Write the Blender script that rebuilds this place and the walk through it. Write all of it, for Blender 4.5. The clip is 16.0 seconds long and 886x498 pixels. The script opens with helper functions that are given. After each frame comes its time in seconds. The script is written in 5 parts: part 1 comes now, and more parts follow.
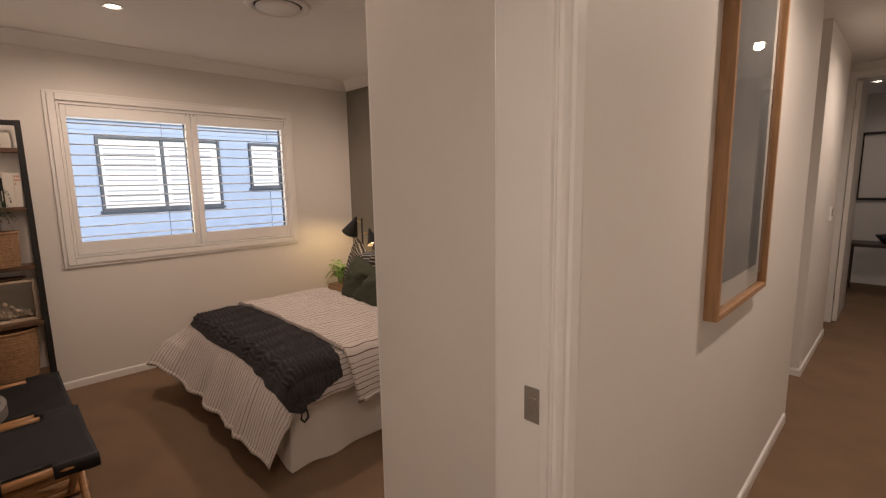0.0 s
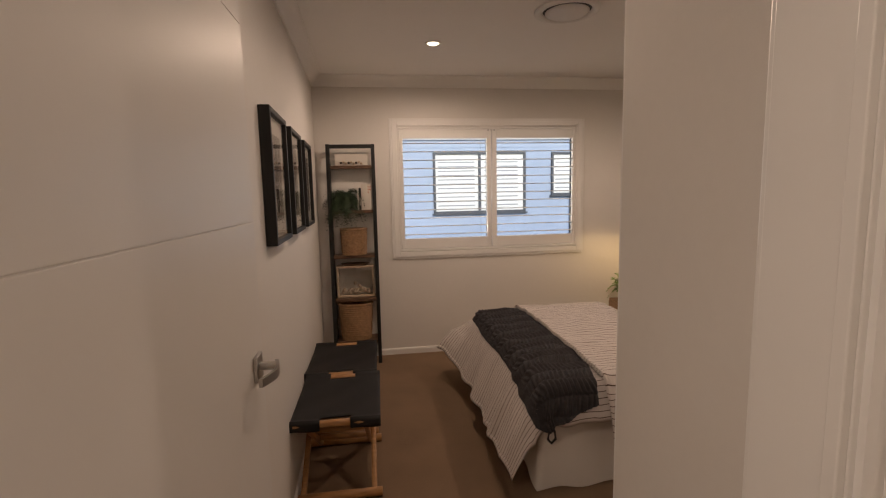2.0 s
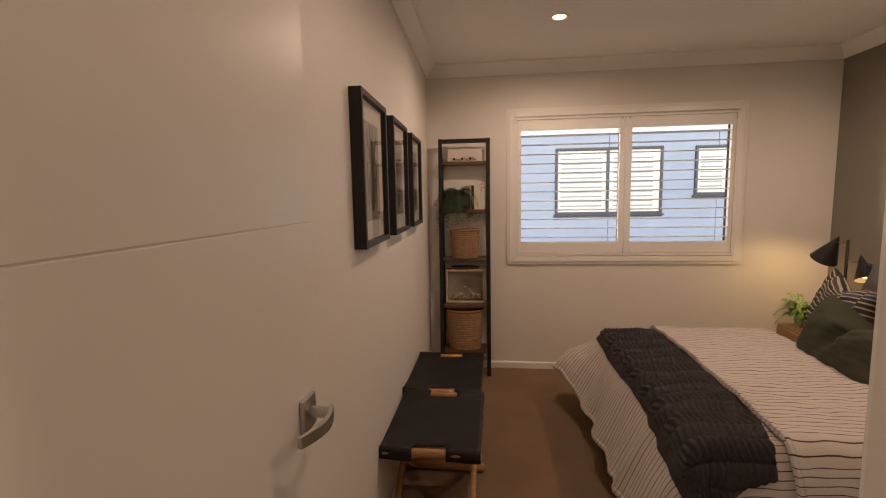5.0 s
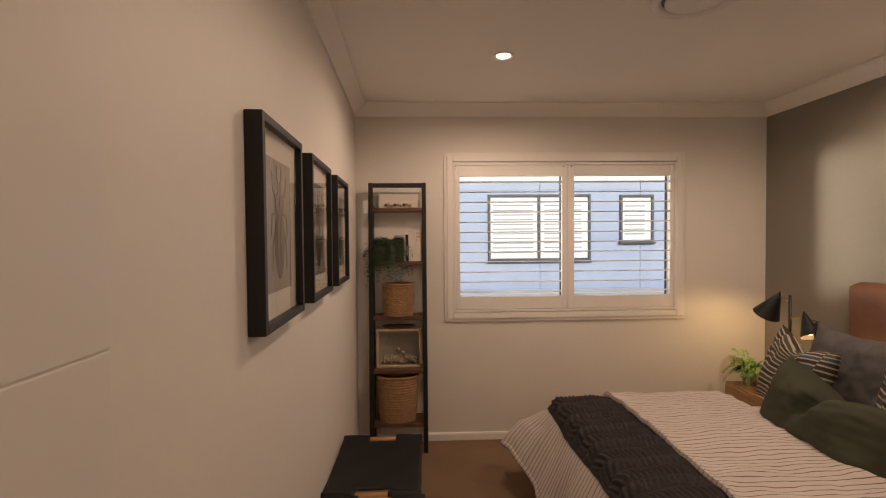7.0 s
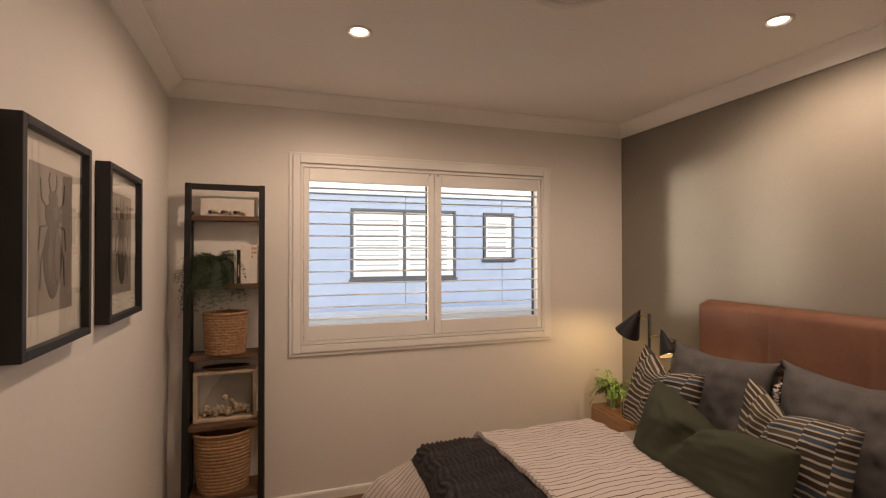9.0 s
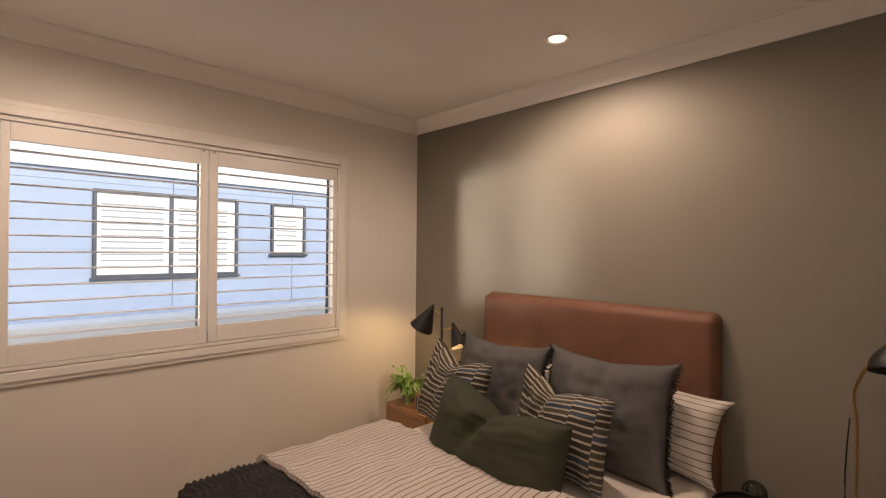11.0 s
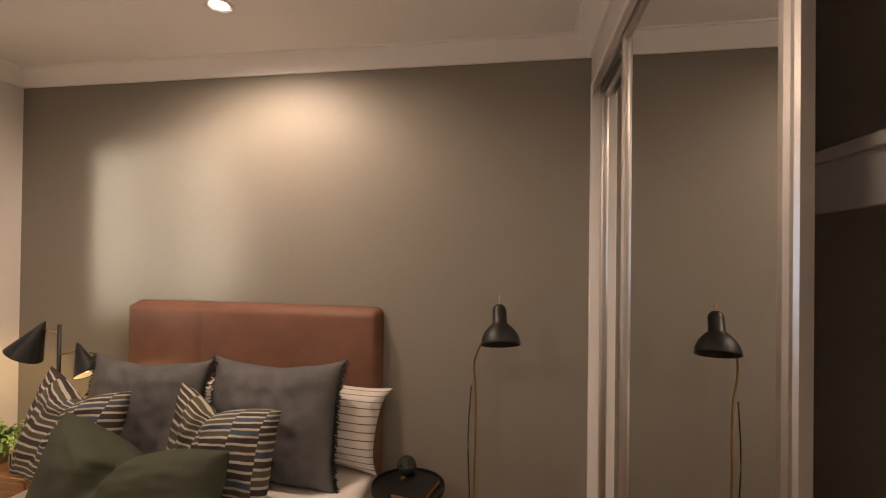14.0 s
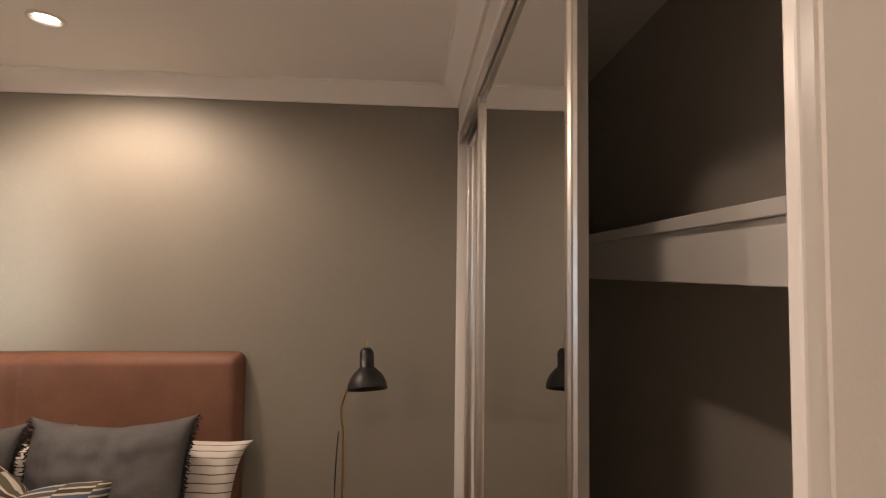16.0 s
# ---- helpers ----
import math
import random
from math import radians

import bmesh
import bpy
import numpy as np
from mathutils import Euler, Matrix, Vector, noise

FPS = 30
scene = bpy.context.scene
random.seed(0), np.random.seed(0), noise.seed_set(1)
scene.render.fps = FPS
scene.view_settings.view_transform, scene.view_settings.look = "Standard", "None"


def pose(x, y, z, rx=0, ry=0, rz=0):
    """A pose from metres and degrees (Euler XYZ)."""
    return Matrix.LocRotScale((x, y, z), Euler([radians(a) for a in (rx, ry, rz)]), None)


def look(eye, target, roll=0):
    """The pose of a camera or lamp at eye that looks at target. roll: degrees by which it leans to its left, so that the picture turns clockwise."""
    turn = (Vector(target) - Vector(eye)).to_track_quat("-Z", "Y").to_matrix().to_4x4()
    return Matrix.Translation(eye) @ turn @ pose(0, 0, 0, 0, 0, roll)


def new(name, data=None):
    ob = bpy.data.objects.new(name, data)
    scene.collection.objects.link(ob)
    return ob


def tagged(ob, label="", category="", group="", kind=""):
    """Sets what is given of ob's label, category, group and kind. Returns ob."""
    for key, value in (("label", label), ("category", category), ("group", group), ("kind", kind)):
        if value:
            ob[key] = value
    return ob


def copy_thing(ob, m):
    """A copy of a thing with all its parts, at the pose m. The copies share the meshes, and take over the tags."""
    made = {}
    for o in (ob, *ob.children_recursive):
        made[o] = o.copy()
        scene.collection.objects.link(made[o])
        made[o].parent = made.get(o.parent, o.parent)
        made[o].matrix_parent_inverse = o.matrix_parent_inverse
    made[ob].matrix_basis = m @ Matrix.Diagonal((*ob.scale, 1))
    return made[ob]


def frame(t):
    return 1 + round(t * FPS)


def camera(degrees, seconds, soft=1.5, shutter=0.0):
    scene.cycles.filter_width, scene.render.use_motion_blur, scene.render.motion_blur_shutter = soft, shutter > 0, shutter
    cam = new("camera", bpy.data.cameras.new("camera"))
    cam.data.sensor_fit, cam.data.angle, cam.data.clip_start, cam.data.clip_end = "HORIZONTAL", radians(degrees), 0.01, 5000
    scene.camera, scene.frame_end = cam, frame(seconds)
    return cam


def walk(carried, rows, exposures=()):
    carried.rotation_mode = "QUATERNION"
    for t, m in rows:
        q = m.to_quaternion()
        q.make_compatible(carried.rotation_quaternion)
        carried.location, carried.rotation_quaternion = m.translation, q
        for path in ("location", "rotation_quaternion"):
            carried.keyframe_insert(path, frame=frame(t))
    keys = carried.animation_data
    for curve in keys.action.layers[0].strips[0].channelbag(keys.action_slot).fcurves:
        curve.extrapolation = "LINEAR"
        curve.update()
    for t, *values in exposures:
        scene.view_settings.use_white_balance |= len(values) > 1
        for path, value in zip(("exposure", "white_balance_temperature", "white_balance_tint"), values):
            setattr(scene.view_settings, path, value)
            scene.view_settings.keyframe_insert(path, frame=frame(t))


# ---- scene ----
cam = camera(87.6, 16.0, 1.2)
PATH = [
    (0, (0.195, 0.075, 1.507), (-1.213, 1.465, 1.215), -1.0),
    (0.5, (0.173, 0.14, 1.502), (-1.488, 1.219, 1.222), -1.3),
    (1, (0.174, 0.217, 1.504), (-1.666, 0.957, 1.241), -1.1),
    (1.5, (0.169, 0.28, 1.509), (-1.752, 0.778, 1.26), -1.1),
    (2, (0.137, 0.314, 1.513), (-1.829, 0.591, 1.274), -1.2),
    (2.5, (0.067, 0.306, 1.509), (-1.914, 0.439, 1.264), -1.1),
    (3, (-0.041, 0.273, 1.513), (-2.022, 0.272, 1.238), -1.0),
    (3.5, (-0.124, 0.271, 1.505), (-2.095, 0.159, 1.185), -1.0),
    (3.7, (-0.149, 0.276, 1.494), (-2.115, 0.125, 1.159), -1.1),
    (5.8, (-0.331, 0.397, 1.507), (-2.312, 0.177, 1.346), -0.8),
    (6, (-0.378, 0.381, 1.522), (-2.366, 0.214, 1.385), -0.8),
    (6.5, (-0.511, 0.332, 1.533), (-2.508, 0.276, 1.441), -0.6),
    (7, (-0.645, 0.308, 1.557), (-2.643, 0.382, 1.505), -0.5),
    (7.5, (-0.775, 0.32, 1.554), (-2.766, 0.509, 1.528), -0.5),
    (8, (-0.927, 0.355, 1.562), (-2.9, 0.683, 1.556), -0.4),
    (8.5, (-1.029, 0.406, 1.555), (-2.976, 0.864, 1.567), -0.3),
    (9, (-1.121, 0.445, 1.557), (-3.018, 1.079, 1.574), -0.1),
    (9.2, (-1.137, 0.45, 1.558), (-3.019, 1.127, 1.576), -0.1),
    (11.3, (-1.335, 0.559, 1.544), (-2.688, 2.031, 1.54), 0.5),
    (11.5, (-1.326, 0.578, 1.552), (-2.628, 2.096, 1.544), 0.4),
    (12, (-1.317, 0.609, 1.546), (-2.442, 2.262, 1.545), 0.5),
    (12.5, (-1.305, 0.636, 1.539), (-2.269, 2.388, 1.538), 0.5),
    (13, (-1.296, 0.657, 1.538), (-2.043, 2.515, 1.535), 0.6),
    (13.5, (-1.300, 0.678, 1.535), (-1.835, 2.605, 1.531), 0.7),
    (14, (-1.303, 0.710, 1.539), (-1.627, 2.684, 1.555), 0.7),
    (14.5, (-1.287, 0.720, 1.555), (-1.445, 2.713, 1.596), 0.7),
    (15, (-1.262, 0.716, 1.587), (-1.258, 2.715, 1.643), 0.7),
    (15.5, (-1.231, 0.710, 1.623), (-1.142, 2.706, 1.697), 0.7),
    (16, (-1.199, 0.702, 1.653), (-1.063, 2.695, 1.747), 0.7),
]
walk(cam, [(t, look(eye, target, roll)) for t, eye, target, roll in PATH], [(0.0, 0.0, 6150, 10), (1.5, -0.22, 6250, 9), (3.5, -0.2, 6650, 10), (6.0, -0.14, 7000, 12), (8.0, -0.09, 6850, 12), (9.0, -0.02, 6700, 11), (12.5, 0.22, 6500, 11), (14.0, 0.46, 6450, 10), (16.0, 0.46, 6250, 8)])

# ---- fitted plan, metres ----
CEIL = 2.55
XW = -4.15       # window wall
HY = 2.955       # headboard wall
XR = -0.975      # wardrobe front
YN = 0.935       # end wall of the wardrobe
XI, XH = -0.36, -0.24   # hall wall, room side and hall side
LEFT_A, LEFT_B = (-0.36, -0.078), (-4.15, -0.215)   # left wall line
DOWN = [(-3.195, 0.744), (-2.533, 2.432), (-1.42, 0.80)]
# the last is an unseen lamp added to brighten the far room
HALL_DOWN = [(0.35, -0.35), (0.35, 2.3), (0.35, 4.6), (-0.2, 7.5)]

# ---- light ----
world = bpy.data.worlds.new("world")
scene.world = world
world.use_nodes = True
wn = world.node_tree.nodes
sky = wn.new("ShaderNodeTexSky")
sky.sky_type, sky.sun_disc = "NISHITA", False
sky.sun_elevation, sky.sun_rotation = radians(24), radians(100)
world.node_tree.links.new(sky.outputs[0], wn["Background"].inputs[0])
wn["Background"].inputs[1].default_value = 0.20
sun = new("sun", bpy.data.lights.new("sun", "SUN"))
sun.data.energy, sun.data.angle, sun.data.color = 3.7, radians(10), (1.0, 0.93, 0.84)
sun.matrix_world = look((30, 6, 14), (0, 0, 0))
WARM = (1.0, 0.725, 0.545)
# area lamp added outside the window, for low daylight slanting in between the houses
gap = new("daylight_stand_in", bpy.data.lights.new("daylight_stand_in", "AREA"))
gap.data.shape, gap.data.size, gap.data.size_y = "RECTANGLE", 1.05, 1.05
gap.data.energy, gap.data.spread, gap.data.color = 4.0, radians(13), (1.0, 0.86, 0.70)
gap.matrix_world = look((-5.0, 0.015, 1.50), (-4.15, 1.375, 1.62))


def spot(name, at, to, watts, cone, blend, radius, colour=WARM):
    lamp = new(name, bpy.data.lights.new(name, "SPOT"))
    d = lamp.data
    d.energy, d.spot_size, d.spot_blend, d.shadow_soft_size, d.color = watts, radians(cone), blend, radius, colour
    lamp.matrix_world = look(at, to)
    return lamp


for (x, y), watts in zip(DOWN, (42, 53, 17)):
    spot("downlight_glow", (x, y, CEIL - 0.022), (x, y, 0), watts, 176, 0.58, 0.04)
for (x, y), watts in zip(HALL_DOWN, (50, 50, 46, 14)):
    spot("hall_downlight_glow", (x, y, CEIL - 0.022), (x, y, 0), watts, 168, 0.8, 0.035, (1.0, 0.77, 0.61))


# ---- materials ----
def material(name, colour, rough=0.6, metal=0.0, vary=0.06, scale=6.0, bump=0.0, bump_scale=200.0, spec=0.5, vary2=0.0, scale2=60.0, coords="Object"):
    m = bpy.data.materials.new(name)
    m.use_nodes = True
    n, l = m.node_tree.nodes, m.node_tree.links
    b = n["Principled BSDF"]
    b.inputs["Roughness"].default_value, b.inputs["Metallic"].default_value = rough, metal
    b.inputs["Specular IOR Level"].default_value = spec
    co = n.new("ShaderNodeTexCoord")
    out = co.outputs[coords]
    last = None
    for amount, sc in ((vary, scale), (vary2, scale2)):
        if amount <= 0:
            continue
        t = n.new("ShaderNodeTexNoise")
        t.inputs["Scale"].default_value, t.inputs["Detail"].default_value = sc, 5
        l.new(out, t.inputs["Vector"])
        r = n.new("ShaderNodeMapRange")
        r.inputs["From Min"].default_value, r.inputs["From Max"].default_value = 0.25, 0.75
        r.inputs["To Min"].default_value, r.inputs["To Max"].default_value = 1 - amount, 1 + amount
        l.new(t.outputs[0], r.inputs["Value"])
        x = n.new("ShaderNodeVectorMath")
        x.operation = "SCALE"
        if last is None:
            x.inputs[0].default_value = colour[:3]
        else:
            l.new(last, x.inputs[0])
        l.new(r.outputs[0], x.inputs["Scale"])
        last = x.outputs[0]
    if last is None:
        b.inputs["Base Color"].default_value = (*colour[:3], 1)
    else:
        l.new(last, b.inputs["Base Color"])
    if bump > 0:
        t = n.new("ShaderNodeTexNoise")
        t.inputs["Scale"].default_value, t.inputs["Detail"].default_value = bump_scale, 4
        l.new(out, t.inputs["Vector"])
        bp = n.new("ShaderNodeBump")
        bp.inputs["Strength"].default_value, bp.inputs["Distance"].default_value = bump, 0.004
        l.new(t.outputs[0], bp.inputs["Height"])
        l.new(bp.outputs[0], b.inputs["Normal"])
    return m


def math_node(n, l, op, a, b=None):
    x = n.new("ShaderNodeMath")
    x.operation = op
    for i, v in enumerate((a, b)):
        if v is None:
            continue
        if isinstance(v, (int, float)):
            x.inputs[i].default_value = v
        else:
            l.new(v, x.inputs[i])
    return x.outputs[0]


def striped(name, ground, line, pitch, width, axis=0, rough=0.9):
    """Woven cloth with thin lines; the cloth's own flat coordinates are its UVs in metres."""
    m = material(name, ground, rough, vary=0.04, scale=9, bump=0.25, bump_scale=350, spec=0.2)
    n, l = m.node_tree.nodes, m.node_tree.links
    uv = n.new("ShaderNodeUVMap")
    sep = n.new("ShaderNodeSeparateXYZ")
    l.new(uv.outputs[0], sep.inputs[0])
    wob = n.new("ShaderNodeTexNoise")
    wob.inputs["Scale"].default_value = 14
    l.new(uv.outputs[0], wob.inputs["Vector"])
    p = math_node(n, l, "ADD", sep.outputs[axis], math_node(n, l, "MULTIPLY", wob.outputs[0], 0.0035))
    f = math_node(n, l, "FRACT", math_node(n, l, "DIVIDE", p, pitch))
    mask = math_node(n, l, "LESS_THAN", f, width)
    mix = n.new("ShaderNodeMix")
    mix.data_type = "RGBA"
    l.new(mask, mix.inputs[0])
    b = n["Principled BSDF"]
    src = b.inputs["Base Color"].links[0].from_socket
    l.new(src, mix.inputs[6])
    mix.inputs[7].default_value = (*line, 1)
    l.new(mix.outputs[2], b.inputs["Base Color"])
    return m


def patchwork(name):
    """Cushion cloth: columns of short woven bars in brown, slate and olive on cream."""
    m = material(name, (0.46, 0.42, 0.355), 0.9, vary=0.08, scale=30, bump=0.3, bump_scale=300, spec=0.2)
    n, l = m.node_tree.nodes, m.node_tree.links
    uv = n.new("ShaderNodeUVMap")
    sep = n.new("ShaderNodeSeparateXYZ")
    l.new(uv.outputs[0], sep.inputs[0])
    col = math_node(n, l, "FLOOR", math_node(n, l, "DIVIDE", sep.outputs[0], 0.125))
    shift = n.new("ShaderNodeTexWhiteNoise")
    shift.noise_dimensions = "1D"
    l.new(col, shift.inputs["W"])
    v = math_node(n, l, "ADD", math_node(n, l, "DIVIDE", sep.outputs[1], 0.030), math_node(n, l, "MULTIPLY", shift.outputs[0], 3.0))
    wob = n.new("ShaderNodeTexNoise")
    wob.inputs["Scale"].default_value = 18
    l.new(uv.outputs[0], wob.inputs["Vector"])
    v = math_node(n, l, "ADD", v, math_node(n, l, "MULTIPLY", wob.outputs[0], 0.22))
    row = math_node(n, l, "FLOOR", v)
    mask = math_node(n, l, "LESS_THAN", math_node(n, l, "FRACT", v), 0.70)
    pick = n.new("ShaderNodeTexWhiteNoise")
    pick.noise_dimensions = "2D"
    c = n.new("ShaderNodeCombineXYZ")
    l.new(col, c.inputs[0])
    l.new(row, c.inputs[1])
    l.new(c.outputs[0], pick.inputs["Vector"])
    ramp = n.new("ShaderNodeValToRGB")
    ramp.color_ramp.interpolation = "CONSTANT"
    e = ramp.color_ramp.elements
    e[0].position, e[0].color = 0, (0.058, 0.048, 0.041, 1)
    e[1].position, e[1].color = 0.35, (0.095, 0.088, 0.062, 1)
    for pos, rgb in ((0.6, (0.070, 0.098, 0.135, 1)), (0.8, (0.090, 0.084, 0.070, 1))):
        k = e.new(pos)
        k.color = rgb
    l.new(pick.outputs[0], ramp.inputs[0])
    mix = n.new("ShaderNodeMix")
    mix.data_type = "RGBA"
    l.new(mask, mix.inputs[0])
    b = n["Principled BSDF"]
    l.new(b.inputs["Base Color"].links[0].from_socket, mix.inputs[6])
    l.new(ramp.outputs[0], mix.inputs[7])
    l.new(mix.outputs[2], b.inputs["Base Color"])
    return m


def wood(name, colour, rough=0.45, stretch=(1, 12, 12), grain=0.25):
    m = material(name, colour, rough, vary=0.0, bump=0.0)
    n, l = m.node_tree.nodes, m.node_tree.links
    co, mp, t = n.new("ShaderNodeTexCoord"), n.new("ShaderNodeMapping"), n.new("ShaderNodeTexNoise")
    mp.inputs["Scale"].default_value = stretch
    t.inputs["Scale"].default_value, t.inputs["Detail"].default_value = 6, 8
    l.new(co.outputs["Object"], mp.inputs["Vector"])
    l.new(mp.outputs[0], t.inputs["Vector"])
    r = n.new("ShaderNodeValToRGB")
    r.color_ramp.elements[0].position, r.color_ramp.elements[1].position = 0.3, 0.7
    r.color_ramp.elements[0].color = (*[c * (1 - grain) for c in colour], 1)
    r.color_ramp.elements[1].color = (*[min(1, c * (1 + grain)) for c in colour], 1)
    l.new(t.outputs[0], r.inputs[0])
    b = n["Principled BSDF"]
    l.new(r.outputs[0], b.inputs["Base Color"])
    bp = n.new("ShaderNodeBump")
    bp.inputs["Strength"].default_value, bp.inputs["Distance"].default_value = 0.15, 0.002
    l.new(t.outputs[0], bp.inputs["Height"])
    l.new(bp.outputs[0], b.inputs["Normal"])
    return m


def glowing(name, colour, strength):
    m = bpy.data.materials.new(name)
    m.use_nodes = True
    b = m.node_tree.nodes["Principled BSDF"]
    b.inputs["Base Color"].default_value = (0.8, 0.8, 0.8, 1)
    b.inputs["Emission Color"].default_value = (*colour, 1)
    b.inputs["Emission Strength"].default_value = strength
    return m


def glassy(name, tint=(0.95, 0.97, 0.97), rough=0.02, ior=1.5):
    """Thin pane: clear with a real reflection."""
    m = bpy.data.materials.new(name)
    m.use_nodes = True
    n, l = m.node_tree.nodes, m.node_tree.links
    n.remove(n["Principled BSDF"])
    tr, gl, fr, mx = n.new("ShaderNodeBsdfTransparent"), n.new("ShaderNodeBsdfGlossy"), n.new("ShaderNodeFresnel"), n.new("ShaderNodeMixShader")
    tr.inputs[0].default_value = (*tint, 1)
    gl.inputs["Roughness"].default_value = rough
    fr.inputs[0].default_value = ior
    l.new(fr.outputs[0], mx.inputs[0])
    l.new(tr.outputs[0], mx.inputs[1])
    l.new(gl.outputs[0], mx.inputs[2])
    l.new(mx.outputs[0], n["Material Output"].inputs[0])
    return m


PAINT = material("wall_paint", (0.75, 0.722, 0.682), 0.55, vary=0.015, scale=2, vary2=0.01, scale2=40, bump=0.06, bump_scale=260)
TAUPE = material("taupe_paint", (0.235, 0.216, 0.182), 0.60, vary=0.03, scale=2, vary2=0.02, scale2=50, bump=0.06, bump_scale=260)
# colour lifted above the taupe to make up for dim bounce light in the wardrobe
GREIGE = material("greige_melamine", (0.58, 0.54, 0.485), 0.5, vary=0.02, scale=3, vary2=0.015, scale2=60, bump=0.04, bump_scale=260)
CEILING = material("ceiling_paint", (0.92, 0.905, 0.88), 0.8, vary=0.01, scale=2, bump=0.04, bump_scale=220)
TRIM = material("gloss_trim", (0.83, 0.815, 0.79), 0.28, vary=0.012, scale=5, bump=0.03, bump_scale=60)
DOOR = material("door_enamel", (0.74, 0.72, 0.69), 0.40, vary=0.012, scale=4, bump=0.03, bump_scale=90)
CARPET = material("carpet", (0.250, 0.170, 0.111), 0.97, vary=0.10, scale=3.5, vary2=0.22, scale2=420, bump=0.9, bump_scale=520, spec=0.05)
BLACKF = wood("black_frame", (0.007, 0.0065, 0.006), 0.46, (14, 14, 1.5), 0.4)
BLACKM = material("black_metal", (0.007, 0.0068, 0.0068), 0.44, vary=0.1, scale=20, bump=0.05, bump_scale=300)
BROWNW = wood("brown_shelf", (0.115, 0.062, 0.034), 0.5, (14, 1.5, 14), 0.35)
OAK = wood("oak", (0.36, 0.20, 0.095), 0.42, (14, 14, 1.3), 0.20)
OAKT = wood("oak_veneer", (0.36, 0.20, 0.095), 0.42, (1.3, 12, 14), 0.22)
TANW = wood("tan_wood", (0.42, 0.22, 0.085), 0.4, (14, 2, 14), 0.2)
LEATHER = material("brown_leather", (0.176, 0.079, 0.047), 0.60, vary=0.20, scale=5, vary2=0.06, scale2=60, bump=0.25, bump_scale=420)
BLACKL = material("black_leather", (0.0075, 0.007, 0.0072), 0.54, vary=0.15, scale=8, bump=0.2, bump_scale=380, spec=0.35)
GREYC = material("grey_velvet", (0.118, 0.114, 0.114), 0.85, vary=0.16, scale=13, vary2=0.08, scale2=80, bump=0.35, bump_scale=300, spec=0.2)
GREENC = material("green_linen", (0.058, 0.064, 0.043), 0.85, vary=0.08, scale=9, vary2=0.06, scale2=200, bump=0.3, bump_scale=420, spec=0.2)
SHEET = material("white_sheet", (0.74, 0.695, 0.64), 0.9, vary=0.03, scale=6, bump=0.2, bump_scale=30, spec=0.2)
KNIT = material("charcoal_knit", (0.030, 0.026, 0.027), 0.74, vary=0.3, scale=60, vary2=0.2, scale2=300, bump=0.7, bump_scale=260, spec=0.35)
DUVET = striped("striped_duvet", (0.60, 0.545, 0.51), (0.085, 0.050, 0.034), 0.029, 0.125)
PILLOWC = striped("striped_pillow", (0.70, 0.66, 0.61), (0.06, 0.045, 0.04), 0.029, 0.11, axis=1)
PATCH = patchwork("patchwork_cloth")
WICKER = material("wicker", (0.33, 0.195, 0.10), 0.75, vary=0.25, scale=40, vary2=0.2, scale2=160, bump=0.5, bump_scale=220)
STEEL = material("satin_steel", (0.50, 0.49, 0.475), 0.32, metal=1.0, vary=0.05, scale=30)
ALU = material("satin_aluminium", (0.66, 0.64, 0.61), 0.30, metal=1.0, vary=0.04, scale=20)
BRASS = material("brass", (0.62, 0.42, 0.16), 0.28, metal=1.0, vary=0.08, scale=30)
MIRROR = material("mirror_silver", (0.86, 0.87, 0.86), 0.0, metal=1.0, vary=0.0)
LEAF = material("fern_leaf", (0.13, 0.25, 0.04), 0.5, vary=0.3, scale=20)
DARKLEAF = material("dark_fern_leaf", (0.022, 0.045, 0.014), 0.6, vary=0.35, scale=20)
POT = material("clay_pot", (0.30, 0.27, 0.24), 0.7, vary=0.12, scale=25, bump=0.3, bump_scale=90)
CREAM = material("cream_paper", (0.66, 0.62, 0.56), 0.8, vary=0.03, scale=20)
MATBOARD = material("mat_board", (0.68, 0.645, 0.59), 0.85, vary=0.02, scale=12)
PRINT = material("print_ground", (0.27, 0.235, 0.205), 0.85, vary=0.12, scale=14, vary2=0.06, scale2=90)
PRINTD = material("print_ink", (0.075, 0.062, 0.054), 0.85, vary=0.3, scale=40)
PRINTM = material("print_wash", (0.135, 0.11, 0.09), 0.85, vary=0.2, scale=40)
GLASS = glassy("picture_glass", ior=2.2)
WINGLASS = glassy("window_glass")
BULB = glowing("lamp_lens", (1.0, 0.80, 0.56), 14.0)
WARMBULB = glowing("warm_bulb", (1.0, 0.66, 0.30), 5.0)
FRAMEDARK = material("dark_window_frame", (0.035, 0.036, 0.04), 0.45, vary=0.06, scale=9)
HOUSEFRAME = material("slate_window_frame", (0.075, 0.082, 0.10), 0.5, vary=0.06, scale=9)
# grey boards, with the blue of skylit shade put into the colour
CLAD = material("grey_cladding", (0.39, 0.465, 0.62), 0.8, vary=0.04, scale=3, vary2=0.02, scale2=60)
BLIND = material("white_blind", (0.82, 0.82, 0.82), 0.7, vary=0.02, scale=5)
BLINDLINE = material("blind_gap", (0.34, 0.35, 0.38), 0.8, vary=0.05, scale=9)
GREYPAVE = material("concrete", (0.34, 0.33, 0.31), 0.9, vary=0.1, scale=2, vary2=0.1, scale2=60)
DARKWOOD = wood("dark_wood", (0.05, 0.03, 0.02), 0.4)
BEAD = wood("bead_wood", (0.52, 0.42, 0.31), 0.6, (3, 3, 3), 0.2)
BALLGLASS = material("dark_glass_ball", (0.015, 0.022, 0.014), 0.05, vary=0.2, scale=20, spec=0.8)
